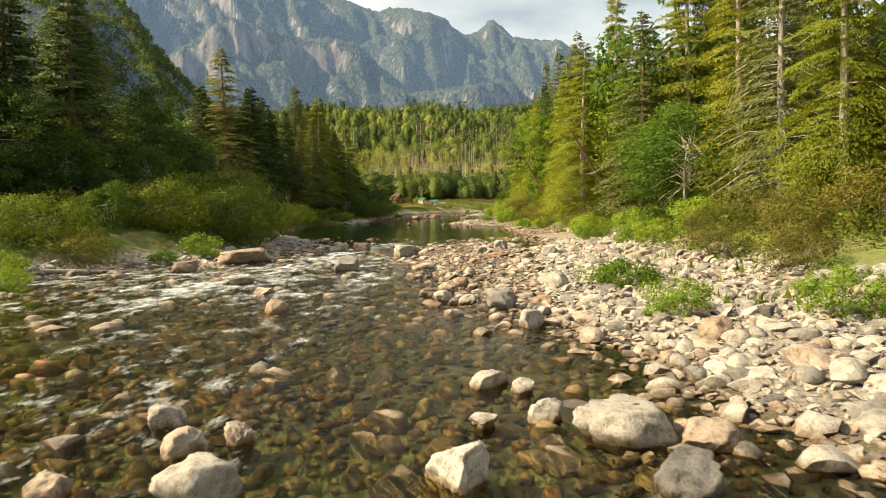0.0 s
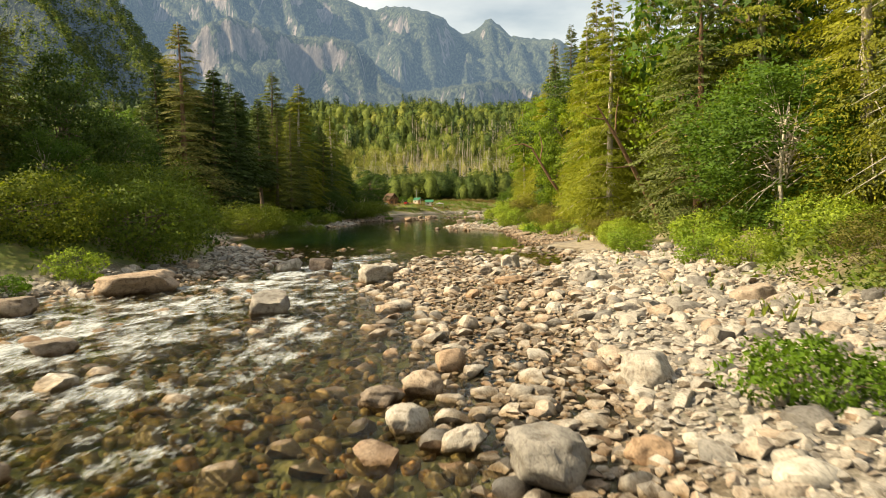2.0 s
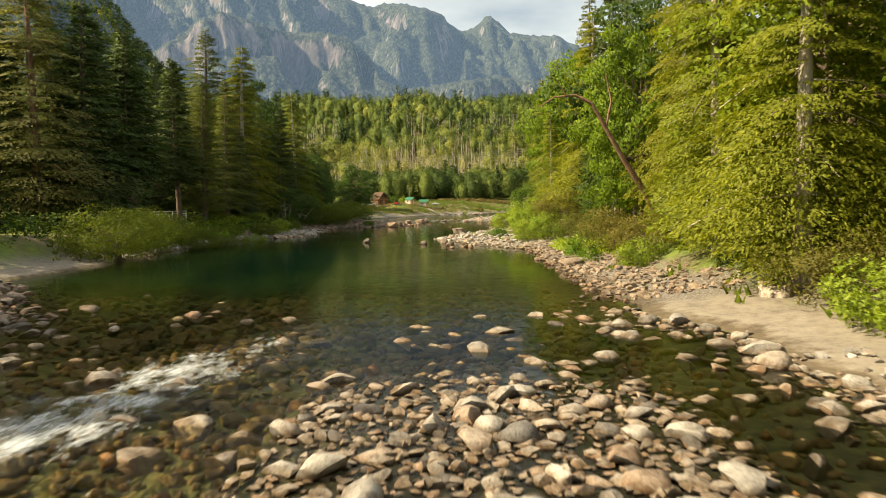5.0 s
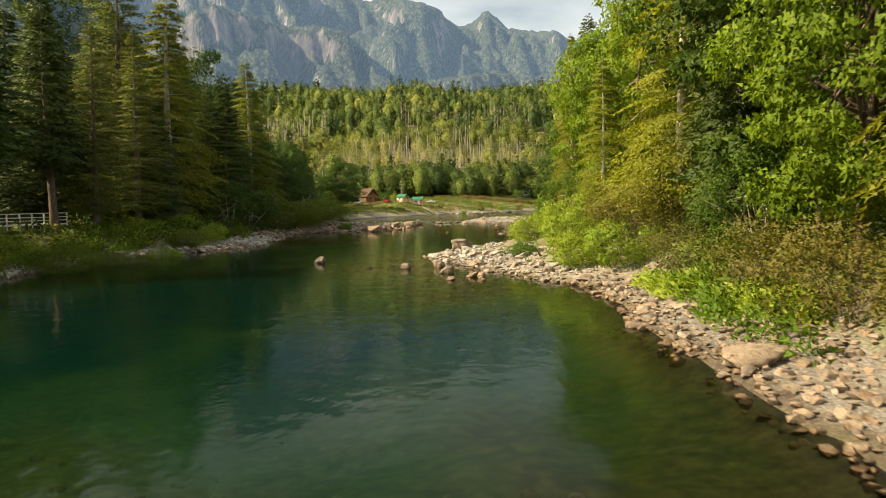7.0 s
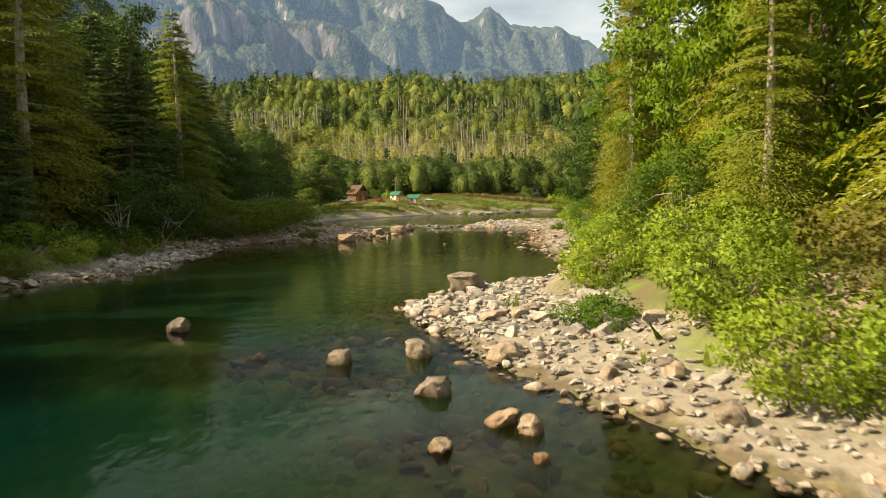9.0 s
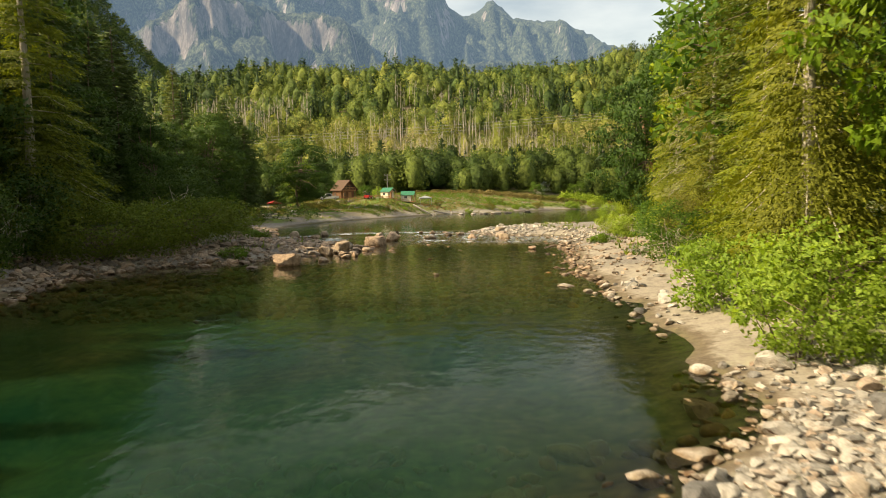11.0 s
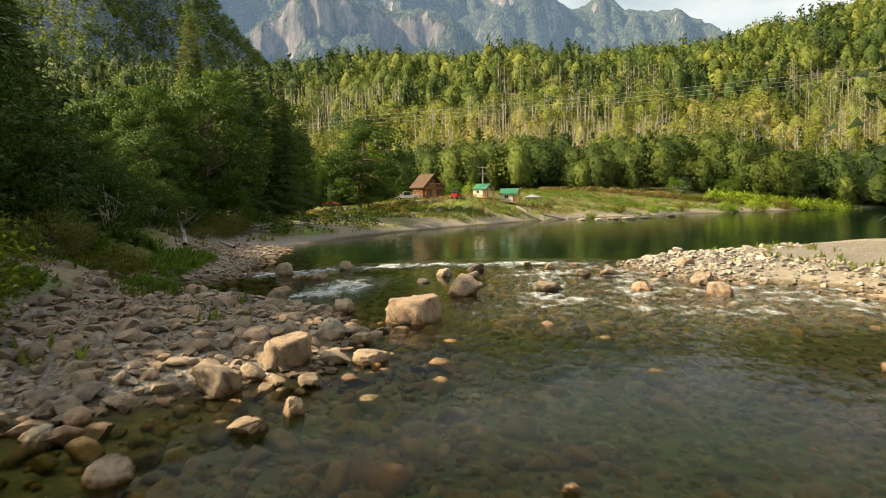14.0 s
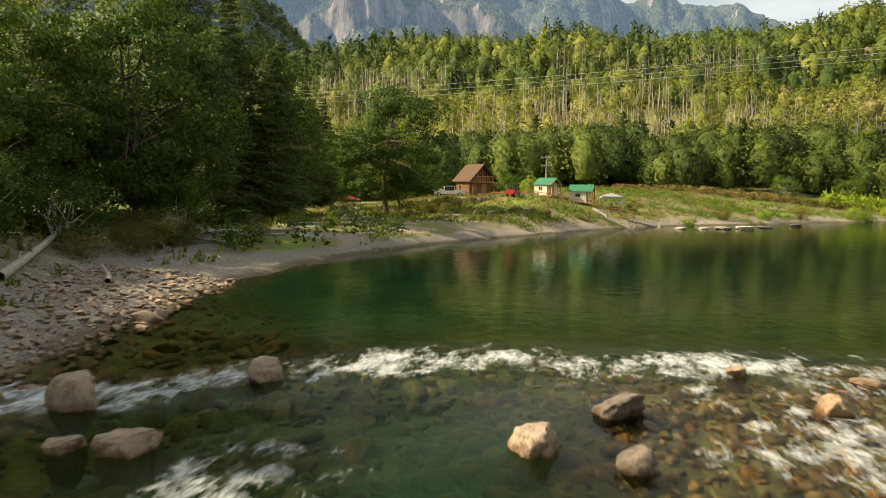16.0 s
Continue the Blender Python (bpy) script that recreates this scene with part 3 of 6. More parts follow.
# ---- far mountains ----
def mountain(name, az, top, r0, r1, profile, gully, seed, label, mat, fine=420):
    """A range seen from the valley: bearing in degrees and the slope to its skyline; it rises from r0 to its crest at r1 by the profile."""
    a = np.radians(np.linspace(az[0], az[-1], fine))
    skyline = np.interp(np.degrees(a), az, top) + 0.002 * wave_noise(np.degrees(a), 0 * a, seed + 1, 3.0, 4) + 0.002 * wave_noise(np.degrees(a), 0 * a, seed + 2, 0.5, 2)
    r = np.concatenate([np.linspace(r0, r1, 84), np.linspace(r1 * 1.02, r1 * 1.2, 5)])
    aa, rr = np.meshgrid(a, r)
    x, y = rr * np.sin(aa), rr * np.cos(aa)
    t = np.clip((rr - r0) / (r1 - r0), 0, 1)
    edge = np.sin(np.pi * t) ** 0.8
    spurs = wave_noise(aa * r1 * 0.8, rr * 0.25, seed + 3, 520.0, 2)
    ribs = 1 - 2 * np.abs(wave_noise(aa * r1 + 0.3 * rr, rr * 0.3, seed + 5, 330.0, 4))
    t2 = np.clip(t + edge * (0.10 * spurs + 0.05 * ribs), 0, 1)
    z = skyline[None, :] * r1 * np.interp(t2, *zip(*profile))
    z = z * (1 + gully * edge * (0.5 * ribs + 0.6 * spurs)) * np.where(rr > r1, 1 - 1.6 * (rr / r1 - 1), 1)
    crag = np.array([noise.ridged_multi_fractal((p / 420, q / 420, seed), 0.9, 2.1, 7, 1.0, 2.0) for p, q in zip(x.ravel(), y.ravel())]).reshape(x.shape)
    z = z + r1 * 0.030 * edge * (crag - 1.1) + 5 * edge * wave_noise(aa * 2600, rr, seed + 7, 60.0, 3) - 30 * (t <= 0)
    q = z / (rr * skyline[None, :])
    z = np.where((rr <= r1) & (q > 0.9), (0.9 + 0.095 * (1 - np.exp(-(q - 0.9) / 0.095))) * rr * skyline[None, :], z)
    i = np.arange(aa.size).reshape(aa.shape)
    quads = np.stack([i[:-1, :-1], i[:-1, 1:], i[1:, 1:], i[1:, :-1]], -1).reshape(-1, 4)
    me = mesh_of(name, np.stack([x.ravel(), y.ravel(), z.ravel()], 1), quads, mat, True)
    return tagged(new(name, me), label, "mountain", kind="structure")


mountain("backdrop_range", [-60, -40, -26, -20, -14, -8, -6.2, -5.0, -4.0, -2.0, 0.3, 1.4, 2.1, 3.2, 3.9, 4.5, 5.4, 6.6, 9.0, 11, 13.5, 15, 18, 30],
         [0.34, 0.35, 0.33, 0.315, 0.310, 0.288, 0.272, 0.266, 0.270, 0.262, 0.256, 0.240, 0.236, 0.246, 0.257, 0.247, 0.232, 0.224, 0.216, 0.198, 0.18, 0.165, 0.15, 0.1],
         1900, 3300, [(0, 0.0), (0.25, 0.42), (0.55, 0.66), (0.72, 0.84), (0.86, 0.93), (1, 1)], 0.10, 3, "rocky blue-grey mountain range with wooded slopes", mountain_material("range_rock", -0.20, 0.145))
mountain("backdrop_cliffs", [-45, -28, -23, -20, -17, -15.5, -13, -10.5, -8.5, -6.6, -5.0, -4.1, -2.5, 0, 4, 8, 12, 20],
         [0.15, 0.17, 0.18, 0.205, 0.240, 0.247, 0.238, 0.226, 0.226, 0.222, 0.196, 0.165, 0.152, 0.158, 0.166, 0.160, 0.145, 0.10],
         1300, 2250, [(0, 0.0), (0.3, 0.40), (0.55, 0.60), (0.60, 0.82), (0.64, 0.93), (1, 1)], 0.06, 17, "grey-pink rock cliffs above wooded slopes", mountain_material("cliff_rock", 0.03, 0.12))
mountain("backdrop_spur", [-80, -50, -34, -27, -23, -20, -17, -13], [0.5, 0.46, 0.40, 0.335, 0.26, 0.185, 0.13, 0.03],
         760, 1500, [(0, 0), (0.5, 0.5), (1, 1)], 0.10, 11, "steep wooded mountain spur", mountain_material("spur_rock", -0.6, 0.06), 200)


# ---- plants ----
def cards(r, at, way, length, width, out, fold=0.18, soft=0.7, simple=False):
    """Kite-shaped leaves or sprays: bases, directions, sizes, and the way out of the crown, to which their normals lean. Vertices, triangles, normals."""
    n = len(at)
    way = way / np.maximum(np.linalg.norm(way, axis=1, keepdims=True), 1e-6)
    out = out / np.maximum(np.linalg.norm(out, axis=1, keepdims=True), 1e-6)
    side = np.cross(way, r.normal(size=(n, 3)))
    side /= np.maximum(np.linalg.norm(side, axis=1, keepdims=True), 1e-6)
    nrm = np.cross(way, side)
    flip = np.where((nrm * out).sum(1) < 0, -1.0, 1.0)[:, None]
    side, nrm = side * flip, nrm * flip
    length, width = np.broadcast_to(length, n)[:, None], np.broadcast_to(width, n)[:, None]
    lean = out * soft + nrm * (1 - soft)
    lean /= np.linalg.norm(lean, axis=1, keepdims=True)
    if simple:
        foot = at + way * length * 0.12
        v = np.stack([foot + side * width * 0.5, foot - side * width * 0.5, at + way * length * 1.1 - nrm * length * 0.08], 1)
        return v.reshape(-1, 3), np.arange(n * 3).reshape(-1, 3), np.repeat(lean, 3, 0)
    mid = at + way * length * 0.45
    v = np.stack([at, mid - side * width * 0.5 - nrm * width * fold, at + way * length - nrm * length * 0.08, mid + side * width * 0.5 - nrm * width * fold], 1)
    i = np.arange(n)[:, None] * 4
    f = np.concatenate([i + [0, 2, 3], i + [0, 1, 2]], 1).reshape(-1, 3)
    return v.reshape(-1, 3), f, np.repeat(lean, 4, 0)


def tube(points, radii, sides=6):
    """A tapered tube along points: vertices and quads."""
    points, radii = np.asarray(points, float), np.asarray(radii, float)
    k = len(points)
    t = np.gradient(points, axis=0)
    t /= np.linalg.norm(t, axis=1, keepdims=True) + 1e-9
    ref = np.where(np.abs(t[:, 2:3]) > 0.9, [[1.0, 0, 0]], [[0, 0, 1.0]])
    u = np.cross(t, ref)
    u /= np.linalg.norm(u, axis=1, keepdims=True) + 1e-9
    w = np.cross(t, u)
    a = np.linspace(0, 2 * np.pi, sides, endpoint=False)
    v = points[:, None] + radii[:, None, None] * (np.cos(a)[None, :, None] * u[:, None] + np.sin(a)[None, :, None] * w[:, None])
    i = np.arange(k * sides).reshape(k, sides)
    j = np.roll(i, -1, axis=1)
    return v.reshape(-1, 3), np.stack([i[:-1], j[:-1], j[1:], i[1:]], -1).reshape(-1, 4)


def joined(pieces):
    vs, fs, o = [], [], 0
    for v, f in pieces:
        vs.append(v), fs.append(f + o)
        o += len(v)
    return np.concatenate(vs), np.concatenate(fs)


def conifer(seed, h, r, base, limbs, sprays, leaf, trunk_mat, droop=0.35, hang=0.3, size=0.75, bare=0.0, limb_step=6, name="conifer_tree", label="", trunk_r=0.0):
    """A conifer: trunk, bare limbs and a crown of drooping sprays; bare: how much of the crown has lost its needles."""
    g = np.random.RandomState(seed)
    root = new(name)
    zs = np.linspace(0, h, 9)
    bend = np.stack([0.25 * np.sin(zs / h * 3 + seed), 0.25 * np.cos(zs / h * 2.3 + seed * 2), zs], 1)
    bend[:, :2] -= bend[0, :2]
    bend[0, 2] = -0.5
    rad = (trunk_r or 0.016 * h) * (1 - zs / h) ** 0.85 + 0.03
    rad[0] *= 1.25
    f = np.sort(g.uniform(0, 1, limbs) ** 1.15)
    tiers = (h - base) / 0.95
    f = np.clip((np.floor(f * tiers) + 0.95 * g.uniform(0, 1, limbs) ** 1.4) / tiers, 0, 0.999)
    z = base + (h - base) * f
    ang = np.arange(limbs) * 2.39996 + g.uniform(-0.4, 0.4, limbs)
    reach = r * ((1 - f) ** 0.75 * (0.45 + 0.55 * np.minimum(1, f / 0.12)) * g.uniform(0.55, 1.12, limbs)) + 0.25
    reach *= 1 + 0.22 * np.sin(ang * 2 + seed)
    out = np.stack([np.cos(ang), np.sin(ang), np.zeros(limbs)], 1)
    rise = g.uniform(0.0, 0.28, limbs) + 0.35 * f
    start = np.stack([np.interp(z, zs, bend[:, 0]), np.interp(z, zs, bend[:, 1]), z], 1)

    def on_limb(k, s):
        return start[k] + out[k] * (reach[k] * s)[:, None] + np.array([0, 0, 1.0]) * (reach[k] * (rise[k] * s - droop * s * s))[:, None]

    pieces = [tube(bend, rad, 9)]
    step = np.array([0.0, 0.5, 1.0])
    for k in range(0, limbs, limb_step):
        pieces.append(tube(on_limb(np.full(3, k), step), np.array([0.05, 0.03, 0.008]) * (0.5 + reach[k] / r), 3))
    part("trunk", mesh_of("trunk", *joined(pieces), trunk_mat, True), None, root)
    count = np.maximum((sprays * reach / reach.mean()).astype(int), 2)
    count[g.uniform(size=limbs) < bare] = 1
    k = np.repeat(np.arange(limbs), count)
    s = g.uniform(0.12, 1.0, len(k)) ** 0.75
    lat = np.stack([-out[k, 1], out[k, 0], np.zeros(len(k))], 1)
    spread = g.normal(0, 1, len(k))
    at = on_limb(k, s) + lat * (spread * 0.16 * reach[k] * (0.35 + s))[:, None] + g.normal(0, 0.07, (len(k), 3)) * size
    way = out[k] * 0.8 + lat * (np.sign(spread) * g.uniform(0.2, 0.9, len(k)))[:, None] + np.array([0, 0, -1.0]) * g.uniform(-0.15, hang * 2 + 0.1, len(k))[:, None]
    ln = size * g.uniform(0.6, 1.25, len(k))
    v, t, nn = cards(g, at, way, ln, ln * g.uniform(0.3, 0.5, len(k)), out[k] + [0, 0, 0.45], simple=True)
    part("crown", mesh_of("crown", v, t, leaf, normals=nn), None, root)
    return tagged(root, label, "tree")


def broadleaf(seed, h, r, base, clumps, leaves, leaf, trunk_mat, size=0.3, stems=1, lean=0.0, name="broadleaf_tree", label="", flat=0.8, category="tree", simple=False, girth=1.0):
    """A leafy tree or bush: one or more stems, limbs out to the clumps, and a crown of leaf clumps with gaps."""
    g = np.random.RandomState(seed)
    root = new(name)
    c = g.normal(size=(clumps, 3))
    c /= np.linalg.norm(c, axis=1, keepdims=True)
    c *= g.uniform(0.55, 1.0, (clumps, 1)) ** 0.6
    mid = base + (h - base) * 0.5
    c = c * [r, r, (h - base) * 0.5] * (1 + 0.18 * np.sin(c[:, :1] * 5 + seed)) + [lean, 0, mid]
    c[:, 2] = np.maximum(c[:, 2], 0.12 * h if stems > 1 else base * 0.8)
    cr = r * g.uniform(0.20, 0.38, clumps)
    pieces = []
    tips = [np.array([lean * 0.6 + g.normal(0, 0.1 * r), g.normal(0, 0.1 * r), mid + 0.2 * h])] if stems == 1 else \
        [np.array([g.normal(0, 0.4 * r), g.normal(0, 0.4 * r), h * g.uniform(0.45, 0.8)]) for _ in range(stems)]
    tr = (0.018 * h + 0.02) * girth
    for tip in tips:
        foot = np.array([g.normal(0, 0.06 * r), g.normal(0, 0.06 * r), -0.4]) if stems > 1 else np.array([0, 0, -0.5])
        s = np.linspace(0, 1, 6)[:, None]
        p = foot + (tip - foot) * s + np.array([1, 0.6, 0]) * (0.05 * h * np.sin(s * 3.0 + seed))
        pieces.append(tube(p, (tr if stems == 1 else tr * 0.45) * (1 - 0.75 * s[:, 0]), 7))
    for k in range(0, clumps, 3 if stems == 1 else 8):
        tip = tips[k % len(tips)]
        a = tip * g.uniform(0.35, 0.95)
        b = c[k]
        m = (a + b) / 2 + [0, 0, 0.08 * r]
        pieces.append(tube(np.stack([a, m, b]), np.array([0.4, 0.22, 0.06]) * tr, 4))
    part("trunk" if stems == 1 else "stem", mesh_of("trunk", *joined(pieces), trunk_mat, True), None, root)
    k = np.repeat(np.arange(clumps), leaves)
    d = g.normal(size=(len(k), 3))
    d /= np.linalg.norm(d, axis=1, keepdims=True)
    d *= g.uniform(0.3, 1.0, (len(k), 1)) ** 0.5
    at = c[k] + d * cr[k][:, None] * [1, 1, flat * 0.75]
    at[:, 2] = np.maximum(at[:, 2], 0.05)
    way = d * 0.6 + g.normal(0, 0.5, (len(k), 3)) + [0, 0, -0.25]
    ln = size * g.uniform(0.6, 1.3, len(k))
    v, t, nn = cards(g, at, way, ln, ln * g.uniform(0.5, 0.8, len(k)), d + 0.6 * (at - [lean, 0, mid]) / [r, r, (h - base) * 0.5] + [0, 0, 0.25], 0.12, simple=simple)
    part("crown" if stems == 1 else "foliage", mesh_of("crown", v, t, leaf, normals=nn), None, root)
    return tagged(root, label, category)


def retinted(ob, leaf, label):
    """A copy of a tree with other leaves, at the same place."""
    c = copy_thing(ob, ob.matrix_basis.copy())
    for o in c.children:
        if o.name.startswith(("crown", "foliage")):
            o.data = o.data.copy()
            o.data.materials[0] = leaf
    return tagged(c, label)


def put(ob, x, y, h, native, wide=1.0, turn=0.0, sink=0.1):
    s = h / native
    return Matrix.Translation((x, y, ground_at(x, y) - sink)) @ Matrix.Rotation(turn, 4, "Z") @ Matrix.Diagonal((s * wide, s * wide, s, 1))


FIR_L, CEDAR_L = "tall dark green fir beside the river", "yellow-green cedar with drooping sprays on the bank"
KINDS = {
    "fir": (conifer(11, 28, 5.6, 2.6, 450, 84, FIR, BARK, size=0.27, label=FIR_L), 28),
    "grey": (conifer(12, 22, 4.8, 1.2, 350, 130, FIR_GREY, RED_BARK, droop=0.45, hang=0.4, size=0.235, bare=0.08, label="grey-green spruce with a reddish bare trunk"), 22),
    "cedar": (conifer(13, 24, 4.8, 1.0, 370, 150, CEDAR, PALE_BARK, droop=0.55, hang=0.75, size=0.23, label=CEDAR_L), 24),
    "snag": (conifer(14, 21, 4.6, 2.0, 330, 80, FIR_GREY, SNAG_BARK, droop=0.5, hang=0.7, size=0.24, bare=0.4, limb_step=2, label="half-bare old fir with bleached limbs"), 21),
    "maple": (broadleaf(21, 18, 6.2, 3.0, 150, 64, MAPLE, BARK, flat=0.46, size=0.38, label="broad green maple over the bank"), 18),
    "alder": (broadleaf(22, 14, 4.4, 0.8, 150, 84, ALDER, PALE_BARK, size=0.27, simple=True, girth=0.55, label="green alder tree on the bank"), 14),
    "young": (conifer(15, 14, 3.2, 0.4, 170, 13, SHADED_FIR, BARK, droop=0.3, size=0.62, label="young dark fir in the shade"), 14),
    "small": (broadleaf(23, 6, 3.0, 0.2, 70, 100, ALDER, PALE_BARK, size=0.18, simple=True, stems=7, name="bush", label="dense green bush on the bank", category="bush"), 6),
    "willow": (broadleaf(24, 4.4, 4.0, 0.2, 140, 100, WILLOW, BARK, size=0.17, simple=True, stems=11, name="willow_bush", label="spreading yellow-green willow bush by the water", category="bush"), 4.4),
    "lime": (broadleaf(25, 1.9, 1.7, 0.1, 44, 90, LIME, BARK, size=0.13, simple=True, stems=9, name="lime_bush", label="low lime-yellow leafy bush on the bank", category="bush"), 1.9),
    "herb": (broadleaf(26, 0.9, 1.2, 0.05, 34, 90, HERB, BARK, size=0.10, simple=True, stems=7, name="low_plant", label="low bright green plant among the stones", category="plant"), 0.9),
    "olive": (broadleaf(27, 2.4, 2.2, 0.1, 56, 90, OLIVE, BARK, size=0.11, simple=True, stems=12, name="shrub", label="brownish olive shrub thicket on the gravel bar", category="shrub"), 2.4),
}
KINDS["dark"] = (conifer(16, 28, 6.0, 0.8, 400, 84, SHADED_FIR, BARK, size=0.42, label="dark fir standing in shade on the bank"), 28)
KINDS["high"] = (conifer(19, 26, 5.2, 7.0, 330, 52, SHADED_FIR, BARK, size=0.5, label="dark fir with a bare lower trunk"), 26)
KINDS["far_leaf"] = (broadleaf(28, 18, 6.0, 1.5, 80, 64, ALDER, BARK, size=0.46, simple=True, label="leafy tree in the woods behind the bank"), 18)
KINDS["far_fir"] = (conifer(17, 24, 5.0, 1.0, 200, 14, FIR, BARK, size=0.8, label="fir in the woods behind the bank"), 24)
KINDS["gold"] = (retinted(KINDS["cedar"][0], GOLD, "golden-green cedar on the river bank"), 24)
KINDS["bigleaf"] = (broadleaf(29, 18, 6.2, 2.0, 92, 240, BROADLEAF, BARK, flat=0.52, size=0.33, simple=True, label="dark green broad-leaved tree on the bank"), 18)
# retinted copies: bank sunlight put into the lighter leaves, shade into the darker
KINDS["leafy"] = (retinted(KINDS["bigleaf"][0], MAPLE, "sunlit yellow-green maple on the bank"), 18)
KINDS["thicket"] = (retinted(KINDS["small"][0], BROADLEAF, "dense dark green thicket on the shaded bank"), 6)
used = set()


def plant(kind, x, y, h, wide=1.0, turn=None):
    ob, native = KINDS[kind]
    turn = (x * 1.7 + y * 0.9) % 6.283 if turn is None else turn
    m = put(ob, x, y, h, native, wide, turn)
    if kind in used:
        return copy_thing(ob, m @ Matrix.Diagonal([1 / s for s in ob.scale]).to_4x4())
    used.add(kind)
    ob.matrix_basis = m
    return ob


# right bank, going upstream: kind, x, y, height, width
for row in (
    ("fir", 23, 33, 23), ("cedar", 27, 45, 25), ("snag", 22.4, 54, 21), ("fir", 26, 58, 26), ("cedar", 24, 64, 24), ("alder", 20.6, 66, 9.5, 1.5),
    ("alder", 22, 71, 10.5, 1.4), ("grey", 20.2, 79, 21), ("cedar", 24.6, 79, 27), ("maple", 23.5, 86, 17), ("fir", 29, 82, 29), ("cedar", 17.6, 95, 22, 1.05),
    # bigleaf at 20.8, 127 and dark at 18.4, 132: shade put into their leaves
    ("cedar", 17.6, 104, 21, 1.1), ("leafy", 21.5, 101, 18), ("cedar", 23.4, 104, 30, 0.8), ("gold", 20.8, 117, 27, 0.8), ("cedar", 22.5, 47, 20, 0.9), ("fir", 21.5, 140, 29, 0.8), ("snag", 23, 122, 24), ("bigleaf", 20.8, 127, 19, 1.0),
):
    plant(*row)
for row in (
    ("leafy", 17.6, 121, 15, 0.72), ("gold", 18.3, 112, 20, 0.75), ("dark", 18.4, 132, 22, 0.75), ("cedar", 18.6, 142, 22, 1.05), ("cedar", 15.8, 152, 13, 1.1), ("leafy", 20.2, 156, 20, 0.78), ("cedar", 20.6, 166, 21, 0.9), ("fir", 23.5, 166, 32, 0.55),
    ("leafy", 22.6, 176, 22, 0.72), ("gold", 19.6, 184, 23, 0.8), ("cedar", 21, 192, 14, 1.15), ("fir", 24, 196, 27), ("small", 19.5, 201, 4.0, 1.2), ("gold", 25.5, 211, 20, 0.8),
    ("snag", 27, 215, 22), ("bigleaf", 28.9, 241, 18.5, 0.82), ("bigleaf", 31.6, 235, 21, 0.9), ("gold", 33, 241, 26), ("cedar", 29, 229, 20), ("maple", 33, 222, 21),
):
    plant(*row)
# left bank
for row in (
    ("dark", -34, 78, 25), ("dark", -41, 70, 28), ("fir", -38, 88, 27), ("bigleaf", -32.5, 92, 15), ("alder", -29.5, 84, 8.5, 1.0), ("alder", -33, 74, 9.5, 1.0),
    # the tall fir at -38.6, 141 takes the grey kind: sunlight as lighter needles
    ("dark", -46, 99, 27), ("grey", -38.6, 141, 30.5, 1.1), ("dark", -34.5, 143, 24, 1.1), ("high", -32.5, 149, 21, 1.1), ("young", -40, 128, 16), ("fir", -41, 150, 25),
    ("bigleaf", -46, 122, 14), ("fir", -35, 184, 30.5, 1.15), ("gold", -28.6, 183.6, 28, 1.2), ("dark", -39, 174, 24), ("fir", -28.8, 174, 21, 1.0), ("cedar", -30.5, 178, 19), ("dark", -27.8, 178, 14, 1.15), ("dark", -30.5, 188, 17, 1.2),
):
    plant(*row)
for row in (
    ("fir", -30, 167, 20, 1.0), ("fir", -33, 196, 26, 1.2), ("dark", -26, 197, 19, 1.1), ("gold", -26, 210, 24.5, 1.1), ("dark", -28.6, 204, 15), ("dark", -31, 221, 23),
    ("young", -27, 215, 16), ("dark", -29, 232, 13), ("fir", -34.6, 241, 16), ("young", -27, 243, 11), ("bigleaf", -38, 256, 9.5), ("bigleaf", -24, 228, 8),
    ("thicket", -19.5, 223, 5.5, 1.3), ("willow", -17, 218, 4.0, 1.3), ("willow", -20.5, 210, 4.5, 1.2), ("bigleaf", -36.5, 262, 8.5), ("bigleaf", -34, 252, 8), ("fir", -50, 308, 30),
):
    plant(*row)
for row in (
    ("bigleaf", -36, 288, 17, 0.8), ("bigleaf", -41, 279, 15), ("bigleaf", -47, 288, 15.5, 0.9), ("dark", -39, 315, 21), ("dark", -35, 304, 18), ("dark", -46, 300, 24), ("bigleaf", -40, 306, 20), ("bigleaf", -43.5, 332, 16, 0.75),
    ("bigleaf", -27.2, 323, 16.3, 1.12), ("dark", -50, 348, 21, 1.1), ("dark", -48.5, 353, 19, 1.1), ("bigleaf", -27.5, 361, 8, 0.8), ("dark", -37.5, 300, 23, 0.9), ("maple", -31, 338, 13), ("bigleaf", -55, 270, 15), ("bigleaf", -44, 262, 12), ("dark", -52, 240, 15), ("dark", -44, 225, 25),
    ("dark", -43, 206, 26), ("thicket", -31.5, 257, 6.5), ("bigleaf", -35.5, 268, 9.5), ("bigleaf", -37, 273, 13.5, 0.85), ("bigleaf", -38, 262, 9), ("dark", -28.5, 225, 16),
):
    plant(*row)
for row in (
    ("dark", -36, 232, 17), ("bigleaf", -38, 246, 12), ("dark", -33, 212, 21), ("high", -35.5, 157, 24), ("high", -32, 163, 22), ("high", -36, 150, 24),
    ("dark", -42, 140, 24), ("bigleaf", -38, 118, 12), ("bigleaf", -34, 106, 12), ("dark", -44, 84, 28), ("bigleaf", -36, 68, 13),
    ("willow", -26, 130, 4.6), ("willow", -27, 139, 4.0), ("willow", -25, 150, 2.6), ("willow", -23.5, 157, 2.3), ("lime", -22.0, 163, 1.8), ("willow", -22.5, 170, 2.0), ("thicket", -23.5, 187, 6, 1.1), ("lime", -21.5, 176, 1.8), ("thicket", -22.5, 196, 6.5), ("thicket", -25, 206, 7),
):
    plant(*row)
